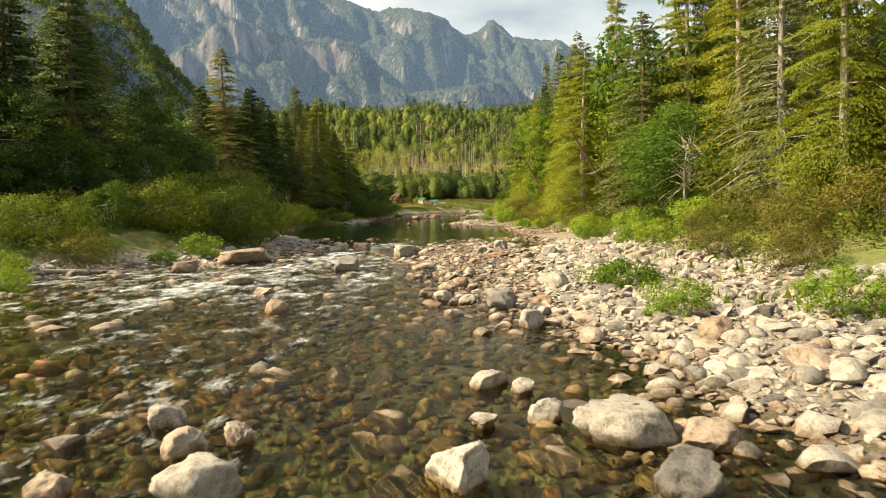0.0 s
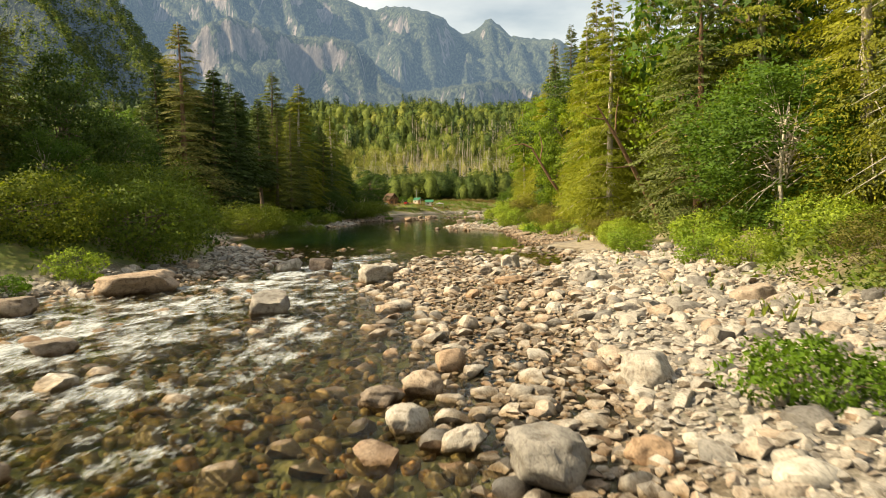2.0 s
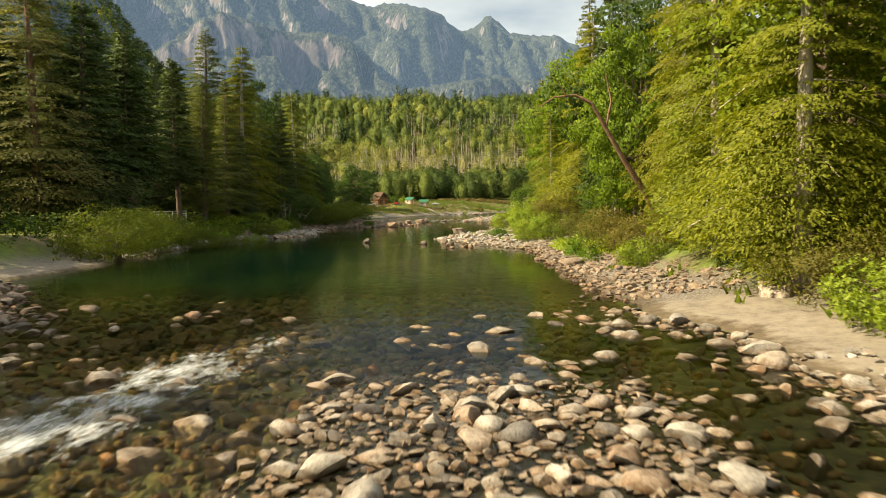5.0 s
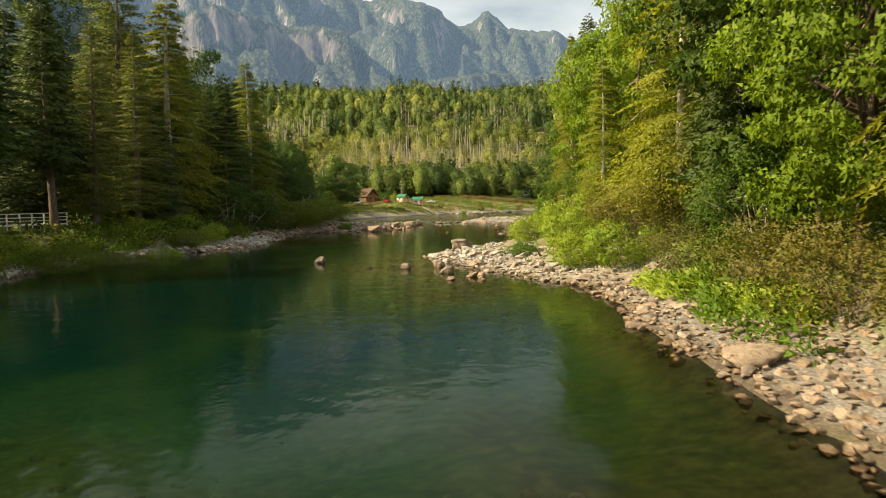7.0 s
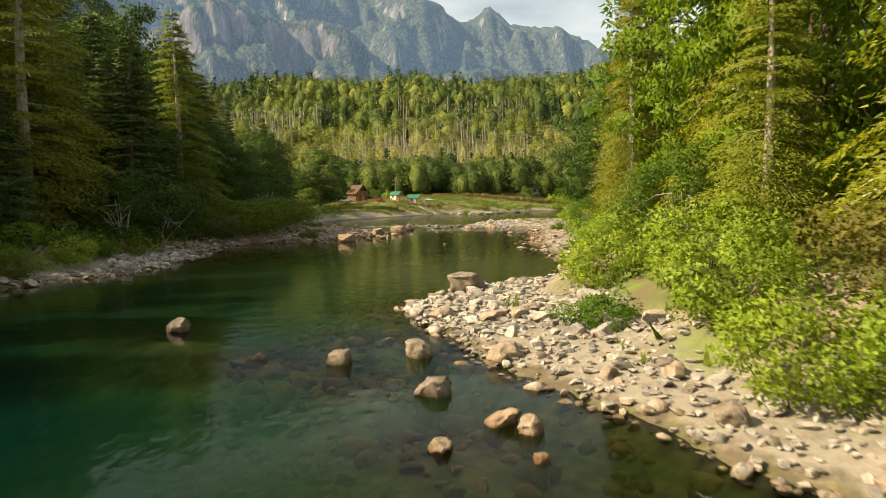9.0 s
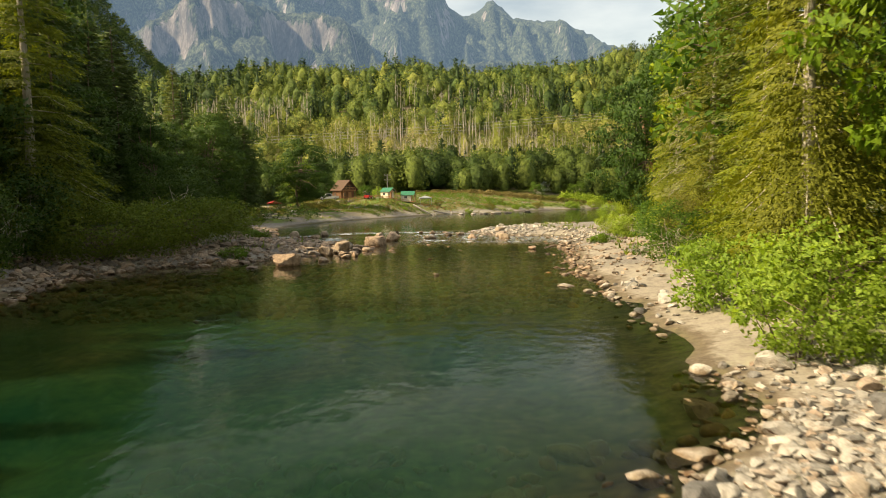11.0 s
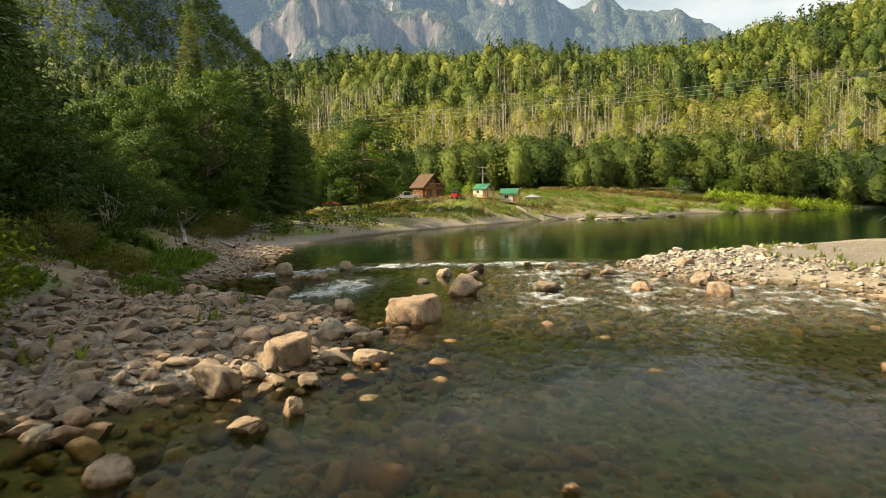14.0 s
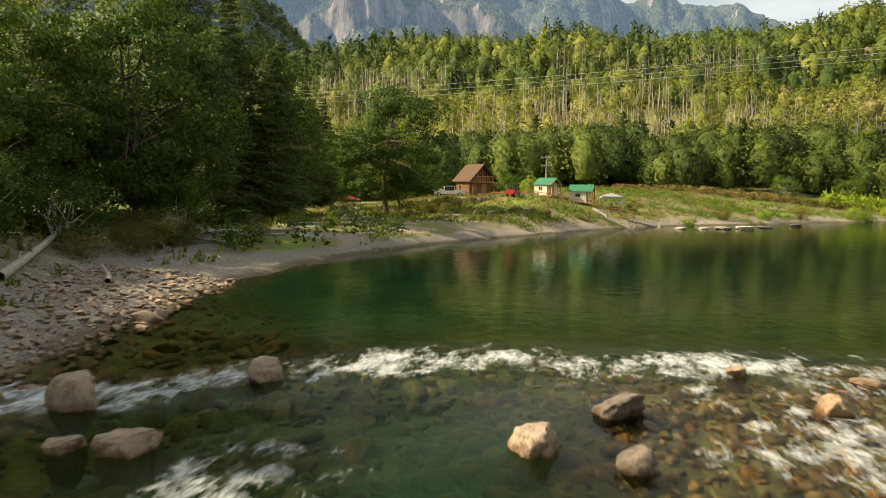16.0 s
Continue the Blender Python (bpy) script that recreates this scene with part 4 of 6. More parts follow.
for row in (
    ("thicket", -26, 238, 6), ("thicket", -28, 250, 5.5), ("thicket", -30.5, 253, 5.5), ("thicket", -31.5, 262, 4.8), ("thicket", -32.5, 270, 4.5, 1.2), ("thicket", -33.5, 258, 6.5), ("thicket", -34, 266, 5), ("olive", -30.5, 273, 2.0), ("olive", -32, 281, 2.0),
):
    plant(*row)
# some of these are added, largely unseen, to shade the point and upper riffle
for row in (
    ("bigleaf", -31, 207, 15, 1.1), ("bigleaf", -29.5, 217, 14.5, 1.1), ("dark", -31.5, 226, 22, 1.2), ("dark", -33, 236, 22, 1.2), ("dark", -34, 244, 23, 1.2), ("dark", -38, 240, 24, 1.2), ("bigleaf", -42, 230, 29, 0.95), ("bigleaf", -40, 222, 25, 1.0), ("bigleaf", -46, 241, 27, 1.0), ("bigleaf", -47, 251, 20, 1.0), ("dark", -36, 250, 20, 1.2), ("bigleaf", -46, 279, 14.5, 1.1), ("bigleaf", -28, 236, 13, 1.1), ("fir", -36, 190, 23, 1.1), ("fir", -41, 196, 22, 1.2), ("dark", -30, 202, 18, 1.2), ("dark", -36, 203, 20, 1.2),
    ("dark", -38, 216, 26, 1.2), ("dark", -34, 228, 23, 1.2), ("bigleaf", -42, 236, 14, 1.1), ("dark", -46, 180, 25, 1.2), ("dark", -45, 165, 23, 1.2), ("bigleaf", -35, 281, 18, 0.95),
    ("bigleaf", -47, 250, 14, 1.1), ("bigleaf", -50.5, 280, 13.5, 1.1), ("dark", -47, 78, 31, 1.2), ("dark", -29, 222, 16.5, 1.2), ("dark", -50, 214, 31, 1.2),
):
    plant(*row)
# a tall stand added farther back, mostly out of view, to shade the left bank
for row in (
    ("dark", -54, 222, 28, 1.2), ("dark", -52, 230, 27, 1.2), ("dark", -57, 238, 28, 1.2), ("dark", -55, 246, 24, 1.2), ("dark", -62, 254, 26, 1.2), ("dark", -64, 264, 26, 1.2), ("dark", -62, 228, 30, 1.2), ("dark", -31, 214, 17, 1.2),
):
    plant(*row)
# willows and shrubs of the two near bars
for row in (
    ("willow", -18.4, 75, 5.2, 1.0), ("willow", -22, 83, 5.4, 1.0), ("small", -24.5, 78, 5.0), ("willow", -23, 70, 4.4), ("small", -26, 66, 4.2), ("willow", -28, 60, 3.6),
    ("olive", -24, 58, 2.6), ("olive", -30, 54, 3.0), ("lime", -18.5, 66, 1.8), ("lime", -26, 51, 2.0), ("lime", -23, 47, 1.6), ("herb", -20, 62, 0.9),
    ("lime", -23, 188, 1.6), ("lime", -25, 176, 1.5), ("herb", -22, 181, 1.1), ("olive", 15.0, 36, 1.8), ("olive", 16.5, 40, 2.0), ("olive", 19, 34, 2.0),
):
    plant(*row)
for row in (
    ("olive", 15.2, 45, 1.8), ("olive", 18.6, 44, 2.2), ("olive", 19, 49, 2.6), ("olive", 16.8, 51, 1.8), ("olive", 20.5, 40, 3), ("lime", 8.8, 31.5, 1.25),
    ("herb", 8.9, 39.5, 1.2), ("lime", 13, 29, 1.5), ("lime", 18, 56, 2.0), ("lime", 16.2, 60, 1.6), ("lime", 20, 62, 2.0), ("lime", 16.5, 66, 2.0),
    ("lime", 17.5, 70, 2.2), ("lime", 15.2, 79, 1.8), ("lime", 16.2, 84, 2.4), ("lime", 16.8, 88, 2.2), ("olive", 17, 91, 2.6), ("lime", 15, 110, 1.8),
):
    plant(*row)
for row in (
    ("olive", 15.8, 112, 2.6), ("small", 18.5, 110, 5), ("olive", 15.8, 118, 3), ("olive", 16.2, 124, 2.6), ("small", 17.5, 129, 5), ("olive", 16, 133, 2.4),
    ("lime", 12.2, 146, 2.3), ("lime", 13.2, 150, 2.6), ("lime", 10.8, 155, 2.0), ("lime", 11.8, 141, 2.2), ("lime", 13.6, 138, 2.4), ("olive", 15.4, 141, 3.4),
    ("small", 14, 157, 4.6), ("herb", 9.4, 150, 1.0), ("lime", 15.5, 176, 2.6), ("lime", 17, 184, 2.8), ("lime", 18, 179, 3.0), ("lime", 18.6, 191, 2.2),
):
    plant(*row)
for row in (
    ("lime", 23.6, 213, 2.2), ("lime", 25, 219, 2.4), ("lime", 24, 228, 2.4), ("lime", 23.5, 233, 2.2), ("lime", 27, 250, 2.0), ("small", 31, 254, 4.0), ("olive", 23.2, 208, 3), ("herb", 20, 224, 0.9),
    ("herb", -12, 214, 0.9), ("herb", -14.8, 232, 1.0), ("herb", -17, 226, 1.0), ("olive", -19.5, 232, 2.2), ("olive", -21, 239, 2.4), ("herb", -19.5, 243, 0.8),
    ("herb", -21, 250, 0.8), ("lime", -28.5, 141, 1.4), ("lime", -29.5, 147, 1.5), ("lime", -29, 153, 1.3), ("lime", 34, 260, 2.2), ("lime", 29, 246, 2.4), ("olive", -30, 268, 1.5), ("olive", -31.5, 276, 2.4), ("small", -33, 282, 5),
):
    plant(*row)

# woods behind the first rows, to close the valley
g = np.random.RandomState(5)
for side, x0, x1, y0, y1, n in ((1, 27, 46, 24, 232, 30), (-1, 46, 78, 40, 380, 34)):
    for k in range(n):
        x = side * g.uniform(x0, x1)
        y = y0 + (y1 - y0) * (k + g.uniform(0, 1)) / n
        plant(("far_fir", "far_leaf")[g.randint(2)], x, y, (g.uniform(17, 25) if y < 230 else g.uniform(11, 15)) if side < 0 else g.uniform(20, 29), g.uniform(0.9, 1.15))


# ---- the wooded hill: one mass of trees ----
def scattered(template, x, y, z, s, turn, wide=1.0):
    v, f = template[:2]
    w = s * wide
    c, n = np.cos(turn)[:, None], np.sin(turn)[:, None]
    vx, vy, vz = v[:, 0][None], v[:, 1][None], v[:, 2][None]
    out = np.stack([x[:, None] + w[:, None] * (c * vx - n * vy), y[:, None] + w[:, None] * (n * vx + c * vy), z[:, None] + s[:, None] * vz], -1)
    faces = f[None] + (np.arange(len(x)) * len(v))[:, None, None]
    return out.reshape(-1, 3), faces.reshape(-1, f.shape[1])


def ball(level):
    bm = bmesh.new()
    bmesh.ops.create_icosphere(bm, subdivisions=level, radius=1.0)
    v = np.array([p.co[:] for p in bm.verts])
    f = np.array([[p.index for p in q.verts] for q in bm.faces])
    bm.free()
    return v, f


def tuft_tree(seed, n, pointed, size, core=True):
    """One unit-high tree for masses of trees: a lumpy inner crown and n leaf clumps over it."""
    g = np.random.RandomState(seed)
    f = g.uniform(0.12, 1.06, n)
    a = g.uniform(0, 6.283, n)

    def girth(f, a):
        lump = 1 + 0.34 * np.sin(2 * a + seed) * np.sin(9 * f + seed * 2) + 0.32 * np.sin(3 * a + 17 * f + seed)
        return lump * (0.19 * (1.04 - f) ** 0.9 if pointed else 0.34 * np.sqrt(np.maximum(0.03, 1 - np.abs((f - 0.55) / 0.47) ** 2.2)))

    r = girth(f, a) * (g.uniform(0.55, 1.4, n) if core else g.uniform(0.2, 1.2, n))
    at = np.stack([r * np.cos(a), r * np.sin(a), f], 1)
    way = np.stack([np.cos(a), np.sin(a), g.uniform(-0.7, 1.3, n)], 1) + g.normal(0, 0.35, (n, 3))
    v, t, nn = cards(g, at, way, size * g.uniform(0.7, 1.3, n), size * g.uniform(0.5, 0.85, n), np.stack([np.cos(a), np.sin(a), 1.6 * (f - 0.3)], 1), soft=0.78, simple=True)
    if core:
        cv, cf = ball(2 if n > 400 else 1)
        cf_z, ca = 0.56 + 0.42 * cv[:, 2], np.arctan2(cv[:, 1], cv[:, 0])
        wide = np.where(np.abs(cv[:, 2]) > 0.99, 0.02, 1.0) * girth(cf_z, ca) * 0.6 * g.uniform(0.8, 1.12, len(cv))
        cn = np.stack([np.cos(ca), np.sin(ca), 1.6 * (cf_z - 0.3)], 1)
        cn /= np.linalg.norm(cn, axis=1, keepdims=True)
        t = np.concatenate([t, cf + len(v)])
        v = np.concatenate([v, np.stack([wide * np.cos(ca), wide * np.sin(ca), cf_z + g.normal(0, 0.02, len(cv))], 1)])
        nn = np.concatenate([nn, cn])
    return v, t, nn


def turned_normals(template, turn):
    """The normals of a scattered template, each copy turned about z."""
    nn = template[2]
    c, s = np.cos(turn)[:, None], np.sin(turn)[:, None]
    return np.stack([c * nn[:, 0] - s * nn[:, 1], s * nn[:, 0] + c * nn[:, 1], np.broadcast_to(nn[:, 2], (len(turn), len(nn)))], -1).reshape(-1, 3)


g = np.random.RandomState(8)


def hill_spots(n, y0, y1, x0, x1):
    y = y0 + (y1 - y0) * g.uniform(0, 1, n)
    x = x0 + (x1 - x0) * g.uniform(0, 1, n)
    return x, y, land(x, y)[0] - 0.3


def wood(name, mat, label, sets):
    """Many trees in one mesh, with a tone of its own for each tree."""
    pieces, tones, lean = [], [], []
    for t, (x, y, z), s in sets:
        turn = g.uniform(0, 6.283, len(x))
        pieces.append(scattered(t, x, y, z, s, turn, g.uniform(0.8, 1.35, len(x))))
        lean.append(turned_normals(t, turn))
        own = np.clip(np.interp(y, [398, 424, 436, 485, 505, 690], [0.04, 0.12, 0.62, 0.60, 0.24, 0.16]) + 0.20 * wave_noise(x, y, 95, 90.0, 2) + g.normal(0, 0.15, len(x)), 0, 1)
        tones.append(np.repeat(own, len(t[0])))
    me = mesh_of(name, *joined(pieces), mat, normals=np.concatenate(lean))
    give(me, "tone", np.concatenate(tones))
    return tagged(new(name, me), label, "woods", kind="stuff")


sets = []
for k in range(4):
    for n, y0, y1, x0, x1, cn, cs, lo, hi, core in ((110, 398, 428, -90, 190, 560, 0.060, 5, 14, True), (170, 424, 500, -150, 270, 150, 0.066, 6, 12, True), (130, 424, 500, -150, 270, 170, 0.060, 9, 15, False), (760, 495, 700, -270, 330, 84, 0.090, 6, 14, True)):
        sets.append((tuft_tree(40 + k + cn, cn, False, cs, core), hill_spots(n, y0, y1, x0, x1), g.uniform(lo, hi, n)))
wood("hillside_woods", HILL_LEAF, "light green leafy woods on the far hillside", sets)
sets = []
for k in range(2):
    for n, y0, y1, x0, x1, cn, cs, lo, hi in ((40, 398, 450, -100, 200, 300, 0.062, 8, 15), (260, 470, 720, -300, 360, 80, 0.09, 10, 18)):
        sets.append((tuft_tree(60 + k + cn, cn, True, cs), hill_spots(n, y0, y1, x0, x1), g.uniform(lo, hi, n)))
wood("hillside_conifers", HILL_DARK, "dark conifers scattered through the hillside woods", sets)
pieces = []
x, y, z = hill_spots(2300, 420, 530, -160, 280)
keep = (wave_noise(x, y, 90, 120.0, 2) > -0.25)
for a, b, c in zip(x[keep], y[keep], z[keep]):
    hh = g.uniform(11, 17.5)
    lean = g.normal(0, 0.55, 2)
    pieces.append(tube([(a, b, c - 0.5), (a + lean[0] * 0.5, b + lean[1] * 0.5, c + hh * 0.5), (a + lean[0], b + lean[1], c + hh)], [0.17, 0.13, 0.04], 3))
    for q in range(5):
        f = g.uniform(0.45, 0.95)
        zz, w, d = c + hh * f, g.uniform(-1.5, 1.5), g.uniform(-1.0, 1.0)
        pieces.append(tube([(a + lean[0] * f, b + lean[1] * f, zz), (a + lean[0] * f + w, b + d, zz + g.uniform(1.0, 2.4))], [0.055, 0.02], 3))
tagged(new("pale_trunks", mesh_of("pale_trunks", *joined(pieces), PALE_BARK)), "pale bare alder trunks on the far hillside", "trees", kind="stuff")


# conifers on the spur of the mountain
spur = bpy.data.objects["backdrop_spur"].data
co = np.empty(len(spur.vertices) * 3, dtype=np.float32)
spur.vertices.foreach_get("co", co)
co = co.reshape(-1, 3)
co = co[(co[:, 0] > -1000) & (co[:, 0] < -230) & (co[:, 1] > 500) & (co[:, 2] > 15)]
co = co[g.randint(0, len(co), 24000)] + g.uniform(-9, 9, (24000, 3)) * [1, 1, 0]
sets = []
for k in range(3):
    c = co[k::3]
    sets.append((tuft_tree(90 + k, 15, True, 0.24, False), (c[:, 0], c[:, 1], c[:, 2] - 2), g.uniform(8, 14, len(c))))
# light hill leaves put in the sunlight that misses this face of the spur
wood("spur_conifers", HILL_LEAF, "dense conifers over the steep mountain spur", sets)


# ---- stones ----
def stone_shape(seed, level, cuts=7, rough=0.08, lo=0.36, hi=0.76):
    """A worn stone: a ball cut by planes, its edges rounded by the rest of the ball."""
    g = np.random.RandomState(seed)
    v, f = ball(level)
    v = v.copy()
    for _ in range(cuts):
        n = g.normal(size=3)
        n /= np.linalg.norm(n)
        o = v @ n - g.uniform(lo, hi)
        v -= np.maximum(o, 0)[:, None] * n
    v += rough * np.stack([wave_noise(v[:, 1] * 2 + v[:, 2], v[:, 0] * 2, seed + i, 1.4, 3) for i in range(3)], 1)
    v *= np.array([g.uniform(0.9, 1.35), g.uniform(0.75, 1.0), g.uniform(0.55, 0.85)])
    return v, f


SHAPES = [stone_shape(100 + k, 2) for k in range(14)]
g = np.random.RandomState(31)


def stone_field(cell, lo, hi, layer, big):
    """Jittered spots over the river's banks and bed: place, radius, whether a stone lies there."""
    xs, ys = np.arange(-36, 24, cell), np.arange(-2, 268, cell)
    x, y = np.meshgrid(xs, ys)
    x, y = x.ravel() + g.uniform(-0.45, 0.45, x.size) * cell, y.ravel() + g.uniform(-0.45, 0.45, y.size) * cell
    d, side = inside(x, y)
    e = -d
    z, veg, sand = land(x, y)
    R, L = side == 1, side == 0
    near_bar = R & (y < 86)
    p = np.where(near_bar, np.where(e > -0.5, 1.0, np.where(e > -6, 0.5, 0.0)), 0.0)
    p = np.where(near_bar & (y > 83) & (x > 6), 0.3, p)
    shoal = (x > np.interp(y, SHOAL_Y, SHOAL_X) - 0.4 + 0.9 * wave_noise(x, y, 63, 6.0, 3)) & (y > 30) & (y < 85) & (x < 9)
    p = np.where(shoal & (d > 0), 0.9 if big else 0.97, p)
    p = np.maximum(p, np.where(d > 0, 0.88 * smoothstep(116, 99, y + 2.5 * wave_noise(x, y, 62, 8.0, 3) + 0.9 * np.maximum(x, 0)), 0))                                  # bed of the lower riffle
    p = np.maximum(p, np.where(R & (y > 98) & (y < 138) & (d < 0.8), 0.97, 0))               # rim of the pool
    p = np.maximum(p, np.where(R & (y > 136) & (y < 176) & (d < 1.2) & (e < 8), 1.0, 0))     # the spit
    p = np.maximum(p, np.where((y > 124) & (y < 172) & (d >= 1.2) & (x > -3) & (z > -1.6), 0.6, 0))
    p = np.maximum(p, np.where(R & (y > 180) & (y < 238) & (d < 1.5), 0.28, 0))
    p = np.maximum(p, np.where(R & (y > 232) & (d < 1.5) & (d > -9), 0.85, 0))               # upper bar
    p = np.maximum(p, np.where(L & (y > 204) & (y < 244) & (d < 0.9) & (e < 12), 0.92, 0))   # rocky point
    p = np.maximum(p, np.where(L & (y > 30) & (y < 112) & (d < 0.8) & (e < 4), 0.8, 0))
    p = np.maximum(p, np.where(L & (y > 136) & (y < 206) & (d < 0.8) & (e < 2.8), 0.95, 0))
    p = np.maximum(p, np.where((y > 234) & (y < 253) & (x > -2) & (d > 0), 0.8, 0))
    p = np.maximum(p, np.where((y > 190) & (y < 258) & (d > 0), 0.92, 0))                    # bed of the upper riffle
    p = np.maximum(p, np.where((side != 1) & (x < -14) & (y > 240) & (e < 9) & (not big), 0.8, 0))
    p = p * (1 - 0.55 * sand * (e > 0)) * (1 - smoothstep(0.3, 0.9, veg) * (e > 0))
    p = np.where(R & (y > 98) & (y < 172) & (e > -0.6) & big, p * np.where((y > 138) & (x < 7.5), 0.6, 0.45), p)
    r = lo + (hi - lo) * g.uniform(0, 1, x.size) ** 2.2
    r = r * np.where((y > 196) & ~L, 0.72 if big else 1.0, 1.0) * np.where(R & (y > 96) & (y < 137) & big, 0.68, 1.0) * np.where(shoal, 0.85 if big else 1.0, 1.0)
    ok = g.uniform(0, 1, x.size) < p * layer
    return x[ok], y[ok], z[ok], r[ok], d[ok]


def stones_mesh(name, x, y, z, r, mat, label, shapes):
    pieces = []
    pick = g.randint(0, len(shapes), len(x))
    for k, (v, f) in enumerate(shapes):
        m = pick == k
        if m.any():
            pieces.append(scattered((v, f), x[m], y[m], z[m] + r[m] * 0.22, r[m], g.uniform(0, 6.283, m.sum())))
    return tagged(new(name, mesh_of(name, *joined(pieces), mat, True if mat == WET_STONE else 40)), label, "stones", kind="stuff")


SHAPES_SMALL = [stone_shape(140 + k, 1, 5) for k in range(10)]
x, y, z, r, d = stone_field(0.74, 0.22, 0.54, 0.85, True)
wet = (d > 0) & (z + r * 0.8 < 0.02)
one = (~wet) & (y > 16) & (y < 36) & (x > 2) & (r > 0.3)
one &= np.cumsum(one) <= 290
far = ((y > 196) & ~((x > 7) & (y > 230))) | ((y > 96) & (y < 137))
for name, m, mat, label in (("brown_stones", ~wet & far, BROWN_STONE, "grey-brown angular stones along the pool and the upper bars"), ("river_stones", ~wet & ~one & ~far, STONE, "pale rounded river stones on the gravel bars"), ("submerged_stones", wet, WET_STONE, "brown and green stones under the water")):
    stones_mesh(name, x[m], y[m], z[m], r[m], mat, label, SHAPES)
single = [mesh_of("cobble", v, f, STONE, 40) for v, f in SHAPES]
for a, b, c, q in zip(x[one], y[one], z[one], r[one]):
    ob = new("cobble", single[g.randint(len(single))])
    ob.matrix_basis = Matrix.Translation((a, b, c + q * 0.22)) @ Matrix.Rotation(g.uniform(0, 6.28), 4, "Z") @ Matrix.Scale(q, 4)
    ob.parent = ground
x, y, z, r, d = stone_field(0.40, 0.12, 0.28, 0.93, False)
wet = (d > 0) & (z + r * 0.8 < 0.02)
far = ((y > 196) & ~((x > 7) & (y > 230))) | ((y > 96) & (y < 137))
k = ~wet & ~far
stones_mesh("small_stones", x[k], y[k], z[k], r[k], STONE, "small pale stones between the cobbles", SHAPES_SMALL)
k = ~wet & far
stones_mesh("small_brown_stones", x[k], y[k], z[k], r[k], BROWN_STONE, "small grey-brown stones along the banks", SHAPES_SMALL)
x0, y0, z0, r0, d0 = stone_field(0.31, 0.09, 0.20, 0.97, False)
m = ((y0 < 90) | ((y0 > 136) & (y0 < 176))) & (x0 > -3.5) & (z0 > -0.13)
stones_mesh("pebbles", x0[m], y0[m], z0[m], r0[m], STONE, "pale pebbles filling the gravel bar", SHAPES_SMALL)
k = wet & ((np.arange(len(x)) % 3 == 0) | ((x > -9) & (x < 9) & (y > 14) & (y < 100)) | ((x > -6) & (x < 12) & (y > 206) & (y < 252)))
stones_mesh("bed_pebbles", x[k], y[k], z[k], r[k], WET_STONE, "small brown stones on the river bed", SHAPES_SMALL)


def boulder(seed, x, y, w, h, turn=0.0, depth=0.9, mat=STONE, label="large pale weathered boulder in the river"):
    """A boulder w wide whose top stands h over the water or ground: broad in the foot, cut by planes, its faces broken by ledges."""
    g = np.random.RandomState(seed)
    v, f = stone_shape(seed, 4, 8, 0.07, 0.52, 0.86)
    v = (v - (v.max(0) + v.min(0)) / 2) / np.ptp(v, axis=0)
    up = v[:, 2] + 0.5
    v[:, :2] *= (1.10 - 0.22 * up)[:, None]
    if w > 1.5:
        v[:, 2] = np.minimum(v[:, 2], 0.26 + 0.22 * g.normal() * v[:, 0] + 0.15 * g.normal() * v[:, 1])
    v[:, :2] += g.normal(0, 0.12, 2) * up[:, None]
    v[:, 2] += 0.16 * v[:, 0] * g.uniform(-1, 1) * up
    ledge = wave_noise(v[:, 0] * 0.5 + v[:, 1] * 0.4 + g.normal(), v[:, 2] * 2.2 + 0.5 * v[:, 0], seed, 0.42, 3)
    v = v * (1 + 0.03 * np.round(ledge * 2.5) / 2.5 + 0.04 * ledge)[:, None]
    v = v + 0.016 * np.stack([wave_noise(v[:, 1] * 9, v[:, 0] * 9 + v[:, 2] * 7, seed + i, 1.8, 3) for i in range(3)], 1)
    floor = ground_at(x, y)
    level = max(floor, 0.0)
    h = min(h, level + (0.48 * w + 0.06 if w < 1.25 else 0.62 * w))
    top, low = h - level, level - floor + 0.15
    belt = 0.5 * (v[:, 2].max() + v[:, 2].min()) - 0.12 * np.ptp(v[:, 2])
    up = v[:, 2] - belt
    rise = np.clip(up / up.max(), 0, 1)
    v[:, :2] *= (1 + 0.16 * rise ** 2)[:, None]
    v[:, 2] = np.where(up > 0, (1 - (1 - rise) ** 1.3) * top, up / -up.min() * low) + low
    v[:, :2] *= [w / np.ptp(v[:, 0]), w * depth / np.ptp(v[:, 1])]
    ob = new("boulder", mesh_of("boulder", v, f, mat, True))
    ob.matrix_basis = Matrix.Translation((x, y, floor - 0.15)) @ Matrix.Rotation(turn, 4, "Z")
    return tagged(ob, label, "boulder", "boulders in the river")


PALE_L, BROWN_L = "large pale weathered boulder in the river", "tan and brown weathered boulder at the water"


def boulders(seed, mat, label, rows):
    for k, row in enumerate(rows):
        boulder(seed + k, *row, turn=(k * 1.3) % 6.28, depth=0.75 + 0.3 * ((k * 7) % 5) / 5, mat=mat, label=label)


